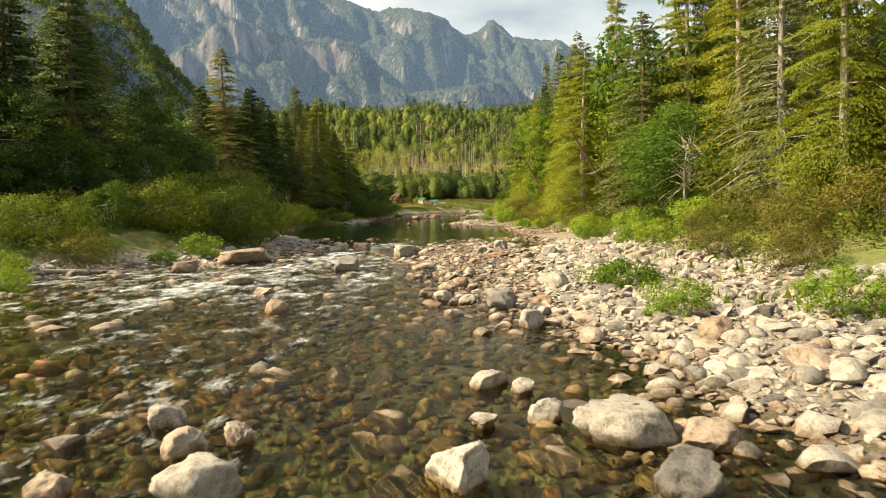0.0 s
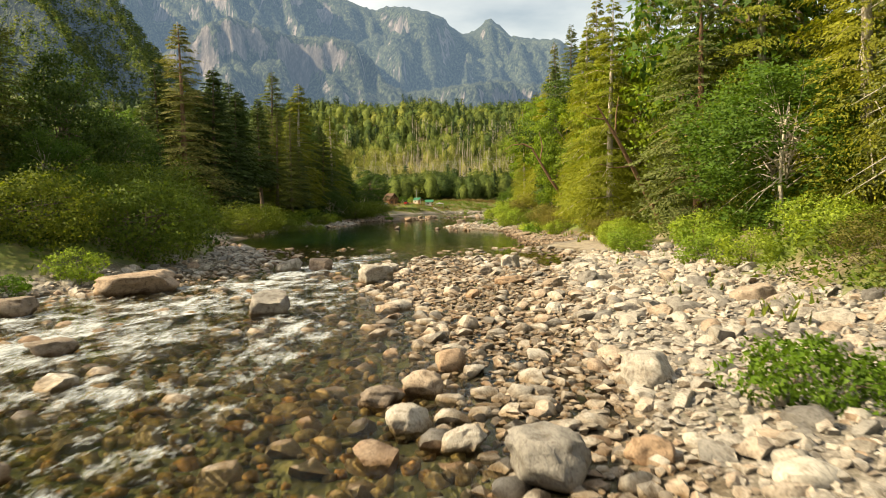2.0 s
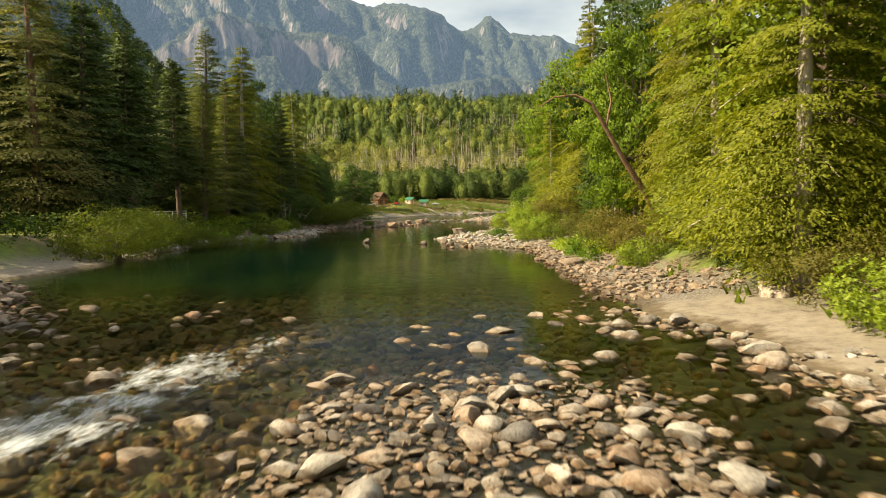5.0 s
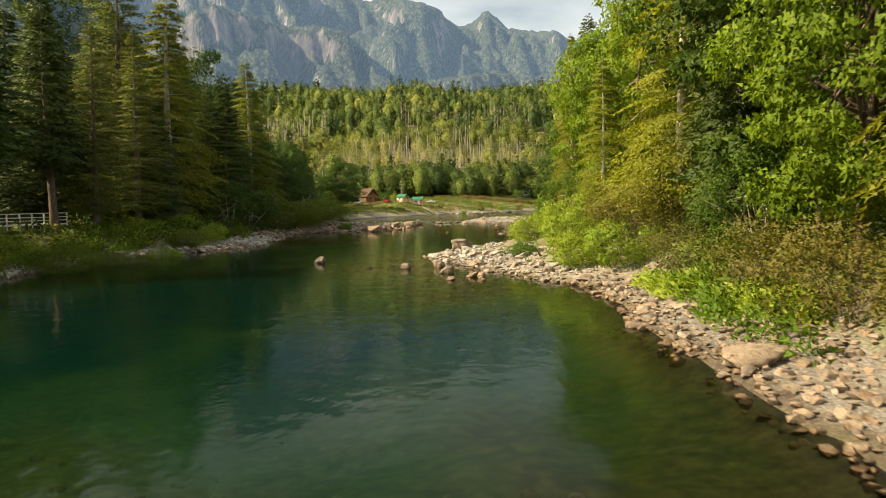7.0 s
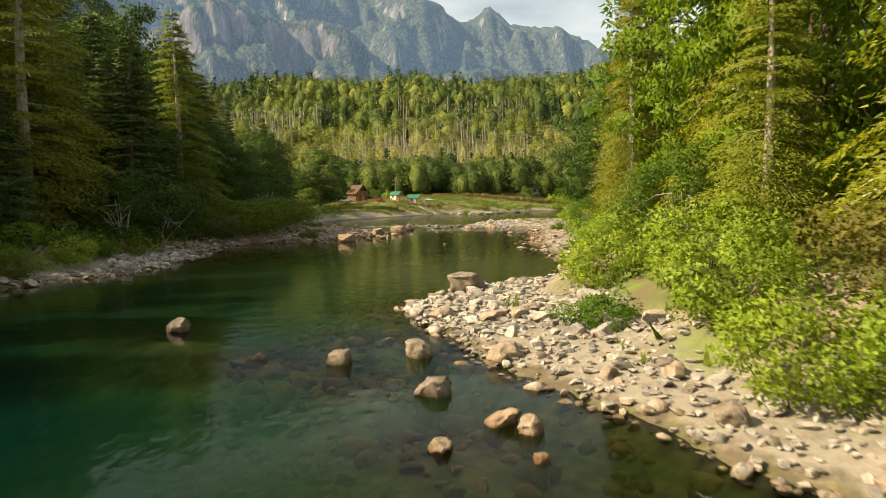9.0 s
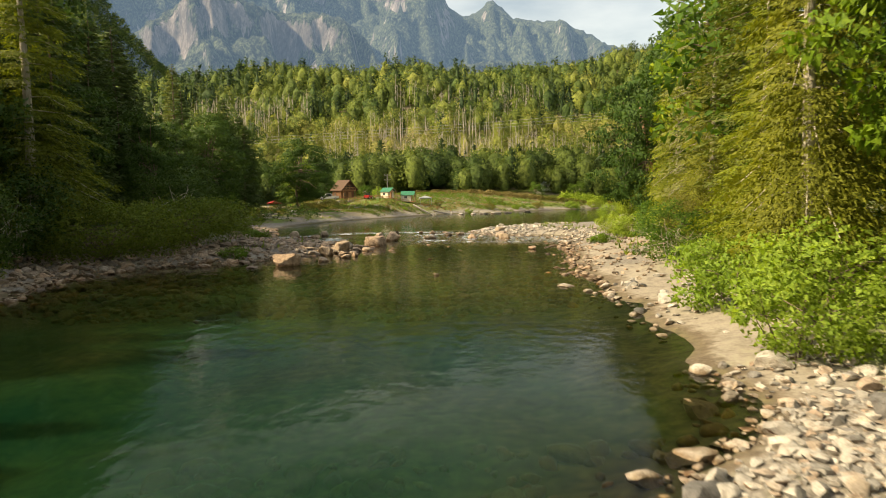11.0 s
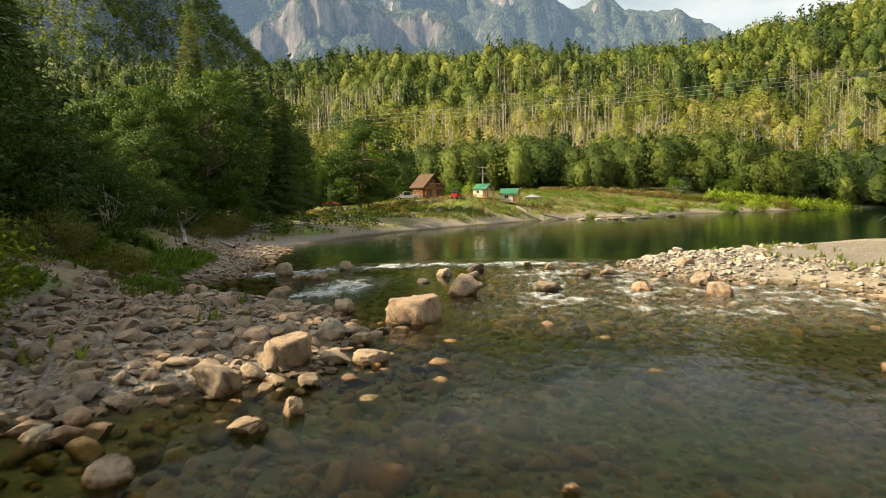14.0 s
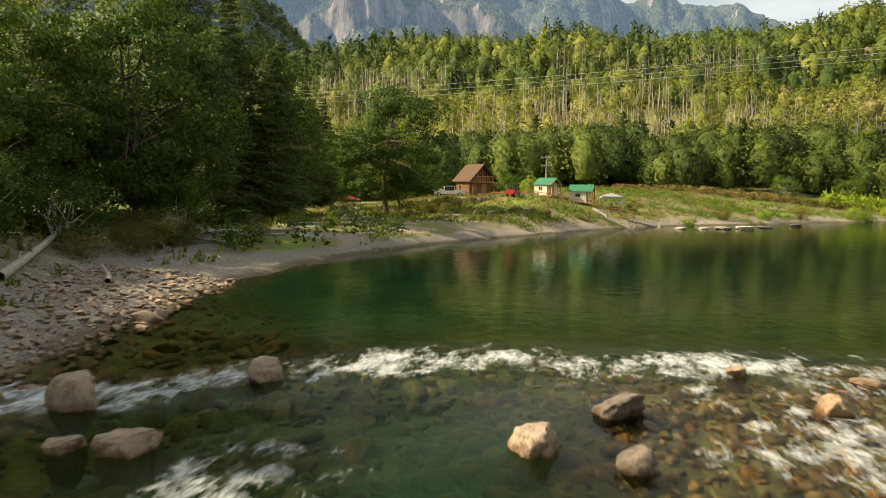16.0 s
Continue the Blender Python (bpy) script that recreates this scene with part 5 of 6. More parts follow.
# lower riffle and its gravel bar: x, y, width, top
boulders(300, STONE, PALE_L, (
    (-2.4, 18.0, 1.30, 0.72), (1.1, 18.7, 1.18, 0.89), (-4.9, 18.4, 0.67, 0.36), (-3.6, 20.2, 0.82, 0.52), (-4.5, 22.0, 0.83, 0.50), (4.6, 20.8, 2.10, 0.58), (4.5, 18.3, 1.13, 0.49), (5.6, 20.2, 1.06, 0.42), (2.0, 24.7, 0.98, 0.38), (2.8, 24.0, 0.57, 0.49),
    (3.0, 21.8, 0.76, 0.50), (1.7, 21.6, 0.65, 0.23), (-5.9, 37.2, 1.13, 0.52), (4.1, 32.6, 1.15, 0.65), (8.8, 28.3, 1.11, 1.14), (13.1, 29.1, 1.15, 1.26), (-2.7, 20.8, 0.61, 0.54), (10.5, 27.9, 1.08, 0.83), (7.9, 23.5, 0.97, 0.52), (3.3, 37.0, 1.35, 1.30),
))
boulders(320, STONE, PALE_L, (
    (1.3, 42.5, 1.03, 0.59), (1.1, 39.8, 1.02, 0.46), (2.0, 38.7, 0.89, 0.42), (-14.5, 64.2, 4.60, 1.0), (-2.1, 67.0, 2.1, 1.0), (-8.8, 75.0, 1.88, 0.85), (-6.7, 75.8, 1.84, 0.76), (6.6, 42.5, 1.39, 0.84), (-7.9, 43.7, 1.10, 0.26),
    (-5.6, 55.6, 1.7, 0.9), (2.6, 51.2, 0.83, 0.54), (9.2, 62.9, 1.45, 0.85), (6.0, 54.2, 0.76, 0.64), (6.2, 74.4, 1.54, 0.90), (-0.6, 55.8, 1.11, 0.25), (2.1, 60.7, 0.89, 0.39), (12.5, 56.1, 1.26, 1.16), (-1.8, 73.2, 1.36, 0.57), (16.2, 94.3, 1.9, 1.2),
))
boulders(350, BROWN_STONE, BROWN_L, (
    (13.1, 52.2, 1.9, 1.25),     (0.3, 41.9, 1.11, 0.36), (5.2, 37.9, 0.84, 0.45), (1.8, 44.9, 0.95, 0.72), (3.0, 59.2, 0.75, 0.62), (5.3, 64.7, 1.84, 0.45), (4.3, 69.9, 0.99, 0.58), (7.2, 62.7, 1.15, 0.51), (-10.2, 48.1, 1.55, 0.41), (-16.1, 56.4, 2.05, 0.73),
))
# the spit in the pool
boulders(380, BROWN_STONE, BROWN_L, (
    (11.7, 115.4, 1.9, 0.7), (10.9, 118.5, 0.75, 0.30), (-6.2, 153.4, 1.0, 0.70), (5.5, 161.1, 1.94, 1.30), (0.8, 147.3, 0.91, 0.42), (3.7, 143.6, 1.07, 0.46), (3.3, 148.1, 1.02, 0.63), (5.2, 141.2, 0.83, 0.31), (5.9, 140.5, 0.63, 0.41), (3.9, 139.5, 0.56, 0.22),
    (5.9, 146.9, 1.26, 0.61), (8.2, 143.8, 0.65, 0.6), (9.9, 140.0, 0.80, 0.70), (5.8, 138.8, 0.44, 0.15), (9.7, 144.5, 0.79, 0.66), (11.4, 136.6, 1.41, 0.55), (11.8, 125.9, 1.31, 0.40),
))
# the rocky point and the upper bar
boulders(420, BROWN_STONE, BROWN_L, (
    (-6.8, 209.8, 2.2, 0.95), (-4.6, 213.0, 0.96, 0.34), (-13.1, 209.7, 1.01, 0.20), (-9.0, 208.2, 0.96, 0.16), (13.2, 222.9, 0.9, 0.30), (4.5, 202.0, 0.42, 0.16), (14.0, 200.7, 0.70, 0.18), (12.0, 242.8, 1.30, 0.67), (-1.9, 230.1, 2.75, 0.95), (-0.9, 238.2, 2.05, 1.02),
    (3.6, 239.8, 1.8, 0.40), (8.5, 240.3, 1.36, 0.47), (12.1, 239.0, 1.27, 0.62), (-4.3, 221.5, 1.52, 1.06), (-5.1, 219.0, 1.40, 0.82), (-6.9, 220.2, 1.04, 0.65), (-2.6, 217.3, 0.67, 0.38), (-3.3, 216.1, 0.87, 0.31), (-2.1, 222.9, 1.36, 0.37), (-4.5, 226.4, 1.24, 0.75),
))
boulders(445, BROWN_STONE, BROWN_L, (
    (-8.5, 218.0, 0.80, 0.75), (-7.4, 216.2, 0.65, 0.31), (-7.7, 215.0, 0.73, 0.26), (-13.3, 230.7, 1.23, 1.0), (-3.2, 225.6, 0.96, 0.40), (12.4, 250.4, 1.29, 0.84), (-3.0, 220.0, 0.85, 0.25), (3.9, 213.5, 0.35, 0.12), (-5.6, 232.4, 1.1, 0.6), (-6.6, 224.5, 0.9, 0.6),
))
# a line of stones along the far shore
boulders(490, STONE, "pale flat stone along the far shore", ((15.4, 337.6, 2.3, 0.35), (18.6, 339.4, 3.0, 0.4), (22.2, 343.0, 2.3, 0.35), (27.8, 350.5, 2.0, 0.35), (12.6, 336.4, 1.6, 0.3), (9.4, 335.2, 1.8, 0.3)))
# the upper riffle
boulders(460, BROWN_STONE, BROWN_L, (
    (-13.7, 246.7, 1.40, 0.78), (-10.5, 250.0, 1.24, 0.60), (-10.7, 244.6, 1.41, 0.38), (-11.9, 244.3, 0.84, 0.24), (-10.5, 237.4, 1.05, 0.42), (-9.8, 235.0, 1.03, 0.56), (-1.4, 249.3, 1.41, 0.51), (-3.0, 246.3, 1.01, 0.50), (-1.0, 245.7, 0.89, 0.37), (-3.8, 242.9, 1.01, 0.22),
    (5.7, 246.7, 1.10, 0.43), (3.7, 250.4, 1.04, 0.45), (2.1, 253.5, 0.56, 0.29), (-13.7, 238.7, 0.58, 0.17), (7.2, 247.5, 0.97, 0.37), (3.5, 241.8, 0.97, 0.30), (5.4, 253.4, 0.94, 0.15), (11.3, 258.3, 0.95, 0.31),
))


# ---- undergrowth along both banks, in masses ----
def low_growth(name, mat, label, n, x0, x1, y0, y1, hmin, hmax, vmin, cardn, seed, size=0.22):
    g = np.random.RandomState(seed)
    x, y = g.uniform(x0, x1, n), g.uniform(y0, y1, n)
    z, veg, _ = land(x, y)
    ok = (veg > vmin) & (z > 0.15)
    x, y, z = x[ok], y[ok], z[ok]
    h = g.uniform(hmin, hmax, len(x))
    pieces, lean = [], []
    kind = g.randint(0, 3, len(x))
    for k in range(3):
        gg = np.random.RandomState(seed + k + 1)
        a, f = gg.uniform(0, 6.283, cardn), gg.uniform(0.02, 0.95, cardn)
        r = 0.75 * np.sqrt(np.maximum(0.05, 1 - f * f)) * gg.uniform(0.4, 1, cardn)
        at = np.stack([r * np.cos(a), r * np.sin(a), f], 1)
        way = np.stack([np.cos(a), np.sin(a), gg.uniform(-0.4, 1.0, cardn)], 1) + gg.normal(0, 0.4, (cardn, 3))
        t = cards(gg, at, way, size * gg.uniform(0.7, 1.4, cardn), size * gg.uniform(0.4, 0.7, cardn), np.stack([np.cos(a), np.sin(a), 0.4 + f], 1), simple=True)
        m = kind == k
        turn = g.uniform(0, 6.283, m.sum())
        pieces.append(scattered(t, x[m], y[m], z[m] - 0.05, h[m], turn))
        lean.append(turned_normals(t, turn))
    return tagged(new(name, mesh_of(name, *joined(pieces), mat, normals=np.concatenate(lean))), label, "undergrowth", kind="stuff")


low_growth("undergrowth", BROADLEAF, "dense green undergrowth along the shaded bank", 900, -44, -14, 40, 300, 0.8, 2.4, 0.75, 60, 201)
low_growth("ferns", WILLOW, "yellow-green undergrowth under the bank trees", 1500, 9, 30, 26, 262, 0.5, 1.9, 0.35, 70, 211, 0.17)
low_growth("bank_herbs", WILLOW, "yellow-green leafy plants along the pool", 900, -33, -18, 130, 200, 0.5, 1.4, 0.25, 60, 205, 0.2)
low_growth("herbs", HERB, "low green herbs along the banks", 700, -40, 28, 26, 290, 0.3, 0.7, 0.45, 30, 221, 0.4)

low_growth("far_bank_brush", OLIVE, "brown low brush on the far bank", 1300, -34, 105, 316, 398, 0.3, 0.8, -1, 30, 261, 0.3)
low_growth("far_bank_herbs", HERB, "green low plants on the far bank", 900, -34, 105, 320, 398, 0.3, 0.7, 0.2, 30, 271, 0.3)
low_growth("far_bank_straw", DRYGRASS, "straw-coloured clumps on the far bank", 1300, -34, 105, 316, 398, 0.25, 0.7, -1, 30, 281, 0.3)


def clumps(name, mat, label, h, seed, spots):
    """Low leafy clumps in patches: x, y, half lengths along x and y, how many."""
    g = np.random.RandomState(seed)
    a, f = g.uniform(0, 6.283, 36), g.uniform(0.02, 0.95, 36)
    r = 0.85 * np.sqrt(np.maximum(0.05, 1 - f * f)) * g.uniform(0.4, 1, 36)
    way = np.stack([np.cos(a), np.sin(a), g.uniform(-0.2, 1.2, 36)], 1) + g.normal(0, 0.4, (36, 3))
    t = cards(g, np.stack([r * np.cos(a), r * np.sin(a), f], 1), way, 0.3 * g.uniform(0.7, 1.4, 36), 0.16 * g.uniform(0.7, 1.4, 36), np.stack([np.cos(a), np.sin(a), 0.4 + f], 1), simple=True)
    pieces, lean = [], []
    for x0, y0, rx, ry, n in spots:
        q, w = g.uniform(0, 6.283, n), np.sqrt(g.uniform(0, 1, n))
        x, y = x0 + rx * w * np.cos(q), y0 + ry * w * np.sin(q)
        turn = g.uniform(0, 6.283, n)
        pieces.append(scattered(t, x, y, land(x, y)[0] - 0.05, h * g.uniform(0.5, 1.2, n), turn))
        lean.append(turned_normals(t, turn))
    return tagged(new(name, mesh_of(name, *joined(pieces), mat, normals=np.concatenate(lean))), label, "undergrowth", kind="stuff")


clumps("green_patches", HERB, "bright green low plants in patches on the far bank", 0.55, 301, ((10, 372, 15, 7, 420), (-17, 326, 6, 4, 120), (24, 366, 9, 3, 150), (-2, 357, 10, 3, 130)))
clumps("golden_patches", WILLOW, "golden-green low plants above the far shore", 0.5, 311, ((-13, 317, 4.6, 2.6, 150), (-9.5, 325, 3.2, 1.8, 70), (-3.6, 335, 6, 2.6, 140), (17, 357, 8, 2.2, 120), (40, 376, 8, 2.5, 110)))
clumps("lime_hedge", LIME, "lime-yellow scrub thicket along the far bank", 2.0, 321, ((62, 394, 18, 4, 300),))
clumps("dead_brush", DRYGRASS, "pale dead brush along the top of the far bank", 1.2, 331, ((24, 388, 15, 3, 240), (4, 384, 8, 2.5, 70)))
clumps("russet_brush", OLIVE, "russet brown brush on the far bank", 1.0, 341, ((42, 387, 9, 2.5, 170), (-24, 336, 6, 4, 80)))
# on the left bank the lime leaf colour stands in for missing sunlight
clumps("pool_side_plants", LIME, "lime-green leafy plants along the sunlit pool bank", 0.8, 351, ((-27, 170, 2.4, 5, 120), (-29, 160, 1.6, 5, 90), (-25, 182, 1.6, 5, 80), (14.2, 130, 1.2, 4, 70), (15, 122, 1.0, 4, 60)))
clumps("pool_side_herbs", HERB, "green leafy plants along the pool bank", 0.8, 361, ((-27.5, 166, 2.2, 9, 170), (-25.5, 180, 2.0, 8, 150), (-29, 152, 1.8, 6, 90), (14.6, 126, 1.3, 6, 60), (13.2, 119, 1.0, 4, 26)))


# grass on the far bank: tufts of blades
def grass(name, mat, label, n, x0, x1, y0, y1, h, seed, patch, cut, zmin=0.5):
    g = np.random.RandomState(seed)
    x, y = g.uniform(x0, x1, n), g.uniform(y0, y1, n)
    z, veg, _ = land(x, y)
    ok = (z > zmin) & (wave_noise(x, y, seed, patch, 2) > cut)
    x, y, z = x[ok], y[ok], z[ok]
    b = 4
    at = np.repeat(np.stack([x, y, z - 0.03], 1), b, 0) + g.normal(0, 0.12, (len(x) * b, 3)) * [1, 1, 0]
    way = g.normal(0, 0.35, (len(at), 3)) + [0, 0, 1]
    ln = h * g.uniform(0.5, 1.3, len(at))
    v, f, nn = cards(g, at, way, ln, ln * 0.34, np.tile([[0.0, -0.3, 1.0]], (len(at), 1)), soft=0.85, simple=True)
    return tagged(new(name, mesh_of(name, v, f, mat, normals=nn)), label, "grass", kind="stuff")


grass("green_grass", HERB, "green grass patches on the far bank", 26000, -40, 100, 310, 398, 0.42, 231, 13.0, 0.0, 1.0)
grass("dry_grass", DRYGRASS, "tawny dry grass on the far bank", 24000, -40, 110, 314, 400, 0.42, 241, 10.0, -0.1, 1.0)
grass("bank_grass", WILLOW, "olive grass along the river banks", 9000, -40, 24, 30, 300, 0.5, 251, 9.0, 0.1)
grass("bank_brush", OLIVE, "brown and olive brush on the far gravel beach", 3600, -46, -8, 258, 345, 0.55, 281, 7.0, 0.15, 1.5)
grass("shaded_grass", HERB, "lush green grass behind the rocky point", 5200, -34, -19, 233, 251, 0.8, 271, 8.0, -0.2)
grass("lime_scrub", LIME, "lime-yellow scrub on the far bank", 4200, 44, 130, 350, 412, 0.9, 261, 26.0, 0.05)


for row in (
    ("lime", -12, 352, 2.2), ("small", -16, 356, 3.5), ("olive", 4, 349, 1.6), ("lime", 12, 346, 1.2), ("olive", 18, 356, 1.8), ("lime", 26, 362, 1.6), ("olive", 33, 368, 2.0), ("lime", 44, 374, 2.4),
    ("lime", 52, 380, 2.6), ("olive", 60, 388, 2.4), ("small", -30, 312, 3.2), ("olive", -24, 330, 1.6), ("small", 36, 392, 5.0), ("small", 50, 398, 5.5), ("olive", 8, 341, 0.9), ("lime", -4, 332, 0.8), ("olive", -27, 283, 1.3), ("olive", -30, 290, 1.5), ("olive", -26, 297, 1.2), ("olive", -24, 306, 1.2), ("olive", 22, 350, 1.1), ("olive", -19, 316, 1.1), ("lime", -14, 324, 1.0), ("olive", -8, 328, 0.9), ("olive", -31, 300, 1.6),
):
    plant(*row)
tip = conifer(18, 3.4, 0.8, 0.1, 90, 6, LIME, BARK, size=0.3, label="small golden conical conifer beside the shed")
tip.matrix_basis = Matrix.Translation((-12.0, 345.5, ground_at(-12.0, 345.5) - 0.05))

# woods on the valley floor behind both banks
sets = []
for k, (x0, x1, y0, y1) in enumerate(((-190, -78, -40, 390), (46, 150, -40, 300), (-120, -40, -60, 30), (30, 120, -60, 10))):
    n = 190 if k < 2 else 60
    sets.append((tuft_tree(80 + k, 260, k % 2 == 0, 0.075), hill_spots(n, y0, y1, x0, x1), g.uniform(14, 24, n)))
for k in range(3):
    n = 420
    sets.append((tuft_tree(84 + k, 60, k != 1, 0.12), hill_spots(n, 180, 640, -520, -110), g.uniform(12, 20, n)))
wood("valley_woods", HILL_DARK, "dark green woods on the valley floor", sets)


# ---- buildings across the pool ----
def painted(name, colour, rough=0.7, grain=(1, 1, 1), dark=0.75):
    m, n, l, b = material(name, rough)
    f, f2 = noise_node(n, l, 4.0, 5, 0.6, stretch=grain), noise_node(n, l, 30.0, 4, stretch=grain)
    lo = tuple(c * dark for c in colour)
    c = ramp(n, l, f, [(0.3, lo), (0.7, colour)])
    l.new(mix(n, l, 1.0, c, ramp(n, l, f2, [(0.3, (0.85, 0.85, 0.85)), (0.7, (1.05, 1.05, 1.05))]), "MULTIPLY"), b.inputs["Base Color"])
    bump(n, l, b, f2, 0.3, 0.02)
    return m


CREAM = painted("cream_boards", (0.74, 0.66, 0.52), grain=(1, 1, 8))
GREEN_ROOF = painted("green_metal_roof", (0.045, 0.20, 0.11), 0.45, grain=(8, 1, 1))
LOGS = painted("stained_logs", (0.25, 0.125, 0.06), grain=(1, 1, 9), dark=0.5)
SHINGLE = painted("brown_shingles", (0.12, 0.072, 0.046), 0.9, grain=(3, 3, 6), dark=0.6)
TIMBER = painted("orange_timber", (0.50, 0.26, 0.12), grain=(1, 1, 6))
GREY_WOOD = painted("grey_timber", (0.33, 0.30, 0.26), 0.9, grain=(1, 1, 5))
WHITE = painted("white_paint", (0.78, 0.77, 0.73), 0.5)
RED = painted("red_paint", (0.42, 0.030, 0.025), 0.4)
BLACK = painted("black_rubber", (0.025, 0.025, 0.027), 0.8)
GREY = painted("grey_canvas", (0.30, 0.31, 0.31), 0.8)
METAL = painted("galvanised_metal", (0.42, 0.43, 0.44), 0.4)
PANE, _n, _l, _b = material("window_pane", 0.08)
_b.inputs["Base Color"].default_value = (0.03, 0.04, 0.045, 1)
_b.inputs["Specular IOR Level"].default_value = 0.8


def block(bm, x0, x1, y0, y1, z0, z1):
    v = [bm.verts.new((x, y, z)) for z in (z0, z1) for x, y in ((x0, y0), (x1, y0), (x1, y1), (x0, y1))]
    for f in ((3, 2, 1, 0), (4, 5, 6, 7), (0, 1, 5, 4), (1, 2, 6, 5), (2, 3, 7, 6), (3, 0, 4, 7)):
        bm.faces.new([v[i] for i in f])


def blocks(*rows):
    bm = bmesh.new()
    for r in rows:
        block(bm, *r)
    return bm


def sloped(points, thick):
    """A slab over a quad of corners, thick downwards."""
    bm = bmesh.new()
    a = [bm.verts.new(p) for p in points]
    b = [bm.verts.new((p[0], p[1], p[2] - thick)) for p in points]
    bm.faces.new(a), bm.faces.new(b[::-1])
    for i in range(4):
        j = (i + 1) % 4
        bm.faces.new((a[i], b[i], b[j], a[j]))
    bmesh.ops.recalc_face_normals(bm, faces=bm.faces)
    return bm


def gable_walls(w, d, h, ridge, t=0.12):
    """Four walls of a house whose ridge runs along x: long walls at +-d/2, gables at +-w/2."""
    bm = blocks((-w / 2, w / 2, -d / 2, -d / 2 + t, 0, h), (-w / 2, w / 2, d / 2 - t, d / 2, 0, h))
    for sx in (-1, 1):
        x0, x1 = sx * (w / 2 - t), sx * w / 2
        p = [(-d / 2 + t, 0), (d / 2 - t, 0), (d / 2 - t, h), (0, ridge - 0.06), (-d / 2 + t, h)]
        a = [bm.verts.new((x0, y, z)) for y, z in p]
        b = [bm.verts.new((x1, y, z)) for y, z in p]
        bm.faces.new(a), bm.faces.new(b[::-1])
        for i in range(5):
            j = (i + 1) % 5
            bm.faces.new((a[i], b[i], b[j], a[j]))
    bmesh.ops.recalc_face_normals(bm, faces=bm.faces)
    return bm


def window(parent, x0, x1, z0, z1, y, frame_mat, face="-y"):
    """A window on a wall that faces -y, or +x (then x0, x1 run along y, y is the wall's x)."""
    def turned(rows):
        return blocks(*[(r if face == "-y" else (-r[3], -r[2], r[0], r[1], r[4], r[5])) for r in rows])
    q = y if face == "-y" else -y
    w = part("window", turned([(x0 - 0.07, x1 + 0.07, q - 0.04, q, z1, z1 + 0.07), (x0 - 0.09, x1 + 0.09, q - 0.06, q, z0 - 0.07, z0),
                               (x0 - 0.07, x0, q - 0.04, q, z0, z1), (x1, x1 + 0.07, q - 0.04, q, z0, z1), ((x0 + x1) / 2 - 0.02, (x0 + x1) / 2 + 0.02, q - 0.03, q, z0, z1)]), frame_mat, parent)
    part("pane", turned([(x0, x1, q - 0.015, q - 0.004, z0, z1)]), PANE, w)


def at_ground(name, x, y, turn, label, category, z=None):
    ob = new(name)
    ob.matrix_basis = Matrix.Translation((x, y, ground_at(x, y) if z is None else z)) @ Matrix.Rotation(radians(turn), 4, "Z")
    return tagged(ob, label, category)


def shed(x, y, turn):
    s = at_ground("shed", x, y, turn, "small cream shed with a green metal roof and porch", "shed", ground_at(x, y) - 0.05)
    w, d, h, r = 2.5, 2.3, 1.85, 2.75
    part("walls", gable_walls(w, d, h, r), CREAM, s)
    part("floor_deck", blocks((-w / 2 - 0.1, w / 2 + 1.0, -d / 2 - 0.1, d / 2 + 0.1, 0.0, 0.16)), TIMBER, s)
    for sy in (-1, 1):
        e = sy * (d / 2 + 0.22)
        pts = [(-w / 2 - 0.15, 0, r + 0.05), (w / 2 + 1.0, 0, r + 0.05), (w / 2 + 1.0, e, h - 0.08), (-w / 2 - 0.15, e, h - 0.08)]
        roof = part("roof", sloped(pts, 0.07), GREEN_ROOF, s)
        for k in range(7):
            xk = -w / 2 + 0.1 + k * 0.5
            part("seam", sloped([(xk, 0, r + 0.09), (xk + 0.04, 0, r + 0.09), (xk + 0.04, e, h - 0.04), (xk, e, h - 0.04)], 0.05), GREEN_ROOF, roof)
        part("porch_post", blocks((w / 2 + 0.85, w / 2 + 0.97, sy * (d / 2 - 0.12) - 0.06, sy * (d / 2 - 0.12) + 0.06, 0.16, h)), TIMBER, s)
        part("truss", sloped([(w / 2 + 0.9, 0, r - 0.05), (w / 2 + 0.98, 0, r - 0.05), (w / 2 + 0.98, sy * d / 2, h), (w / 2 + 0.9, sy * d / 2, h)], 0.12), TIMBER, s)
    part("tie_beam", blocks((w / 2 + 0.86, w / 2 + 0.98, -d / 2, d / 2, h - 0.06, h + 0.06)), TIMBER, s)
    part("porch_rail", blocks((w / 2 + 0.2, w / 2 + 0.9, -d / 2 + 0.06, -d / 2 + 0.11, 0.75, 0.83)), TIMBER, s)
    part("door", blocks((w / 2, w / 2 + 0.05, -0.42, 0.42, 0.16, 1.75)), TIMBER, s)
    window(s, -0.35, 0.35, 0.95, 1.45, -d / 2, CREAM)
    return s


shed(-9.2, 344.5, -38)
shed(-4.2, 345.0, -8)

cabin = at_ground("log_cabin", -21.4, 351, -52, "two-storey brown log cabin with a balcony", "house", ground_at(-21, 351) - 0.1)
part("walls", gable_walls(4.6, 3.9, 2.9, 5.0), LOGS, cabin)
for k in range(11):
    part("log", blocks((-2.36, 2.36, -2.03, -1.95, 0.08 + k * 0.26, 0.26 + k * 0.26)), LOGS, cabin)
for sy in (-1, 1):
    e = sy * 2.55
    part("roof", sloped([(-2.7, 0, 5.15), (3.6, 0, 5.15), (3.6, e, 2.45), (-2.7, e, 2.45)], 0.16), SHINGLE, cabin)
    part("balcony_post", blocks((3.2, 3.34, sy * 1.8 - 0.07, sy * 1.8 + 0.07, 0, 3.3)), LOGS, cabin)
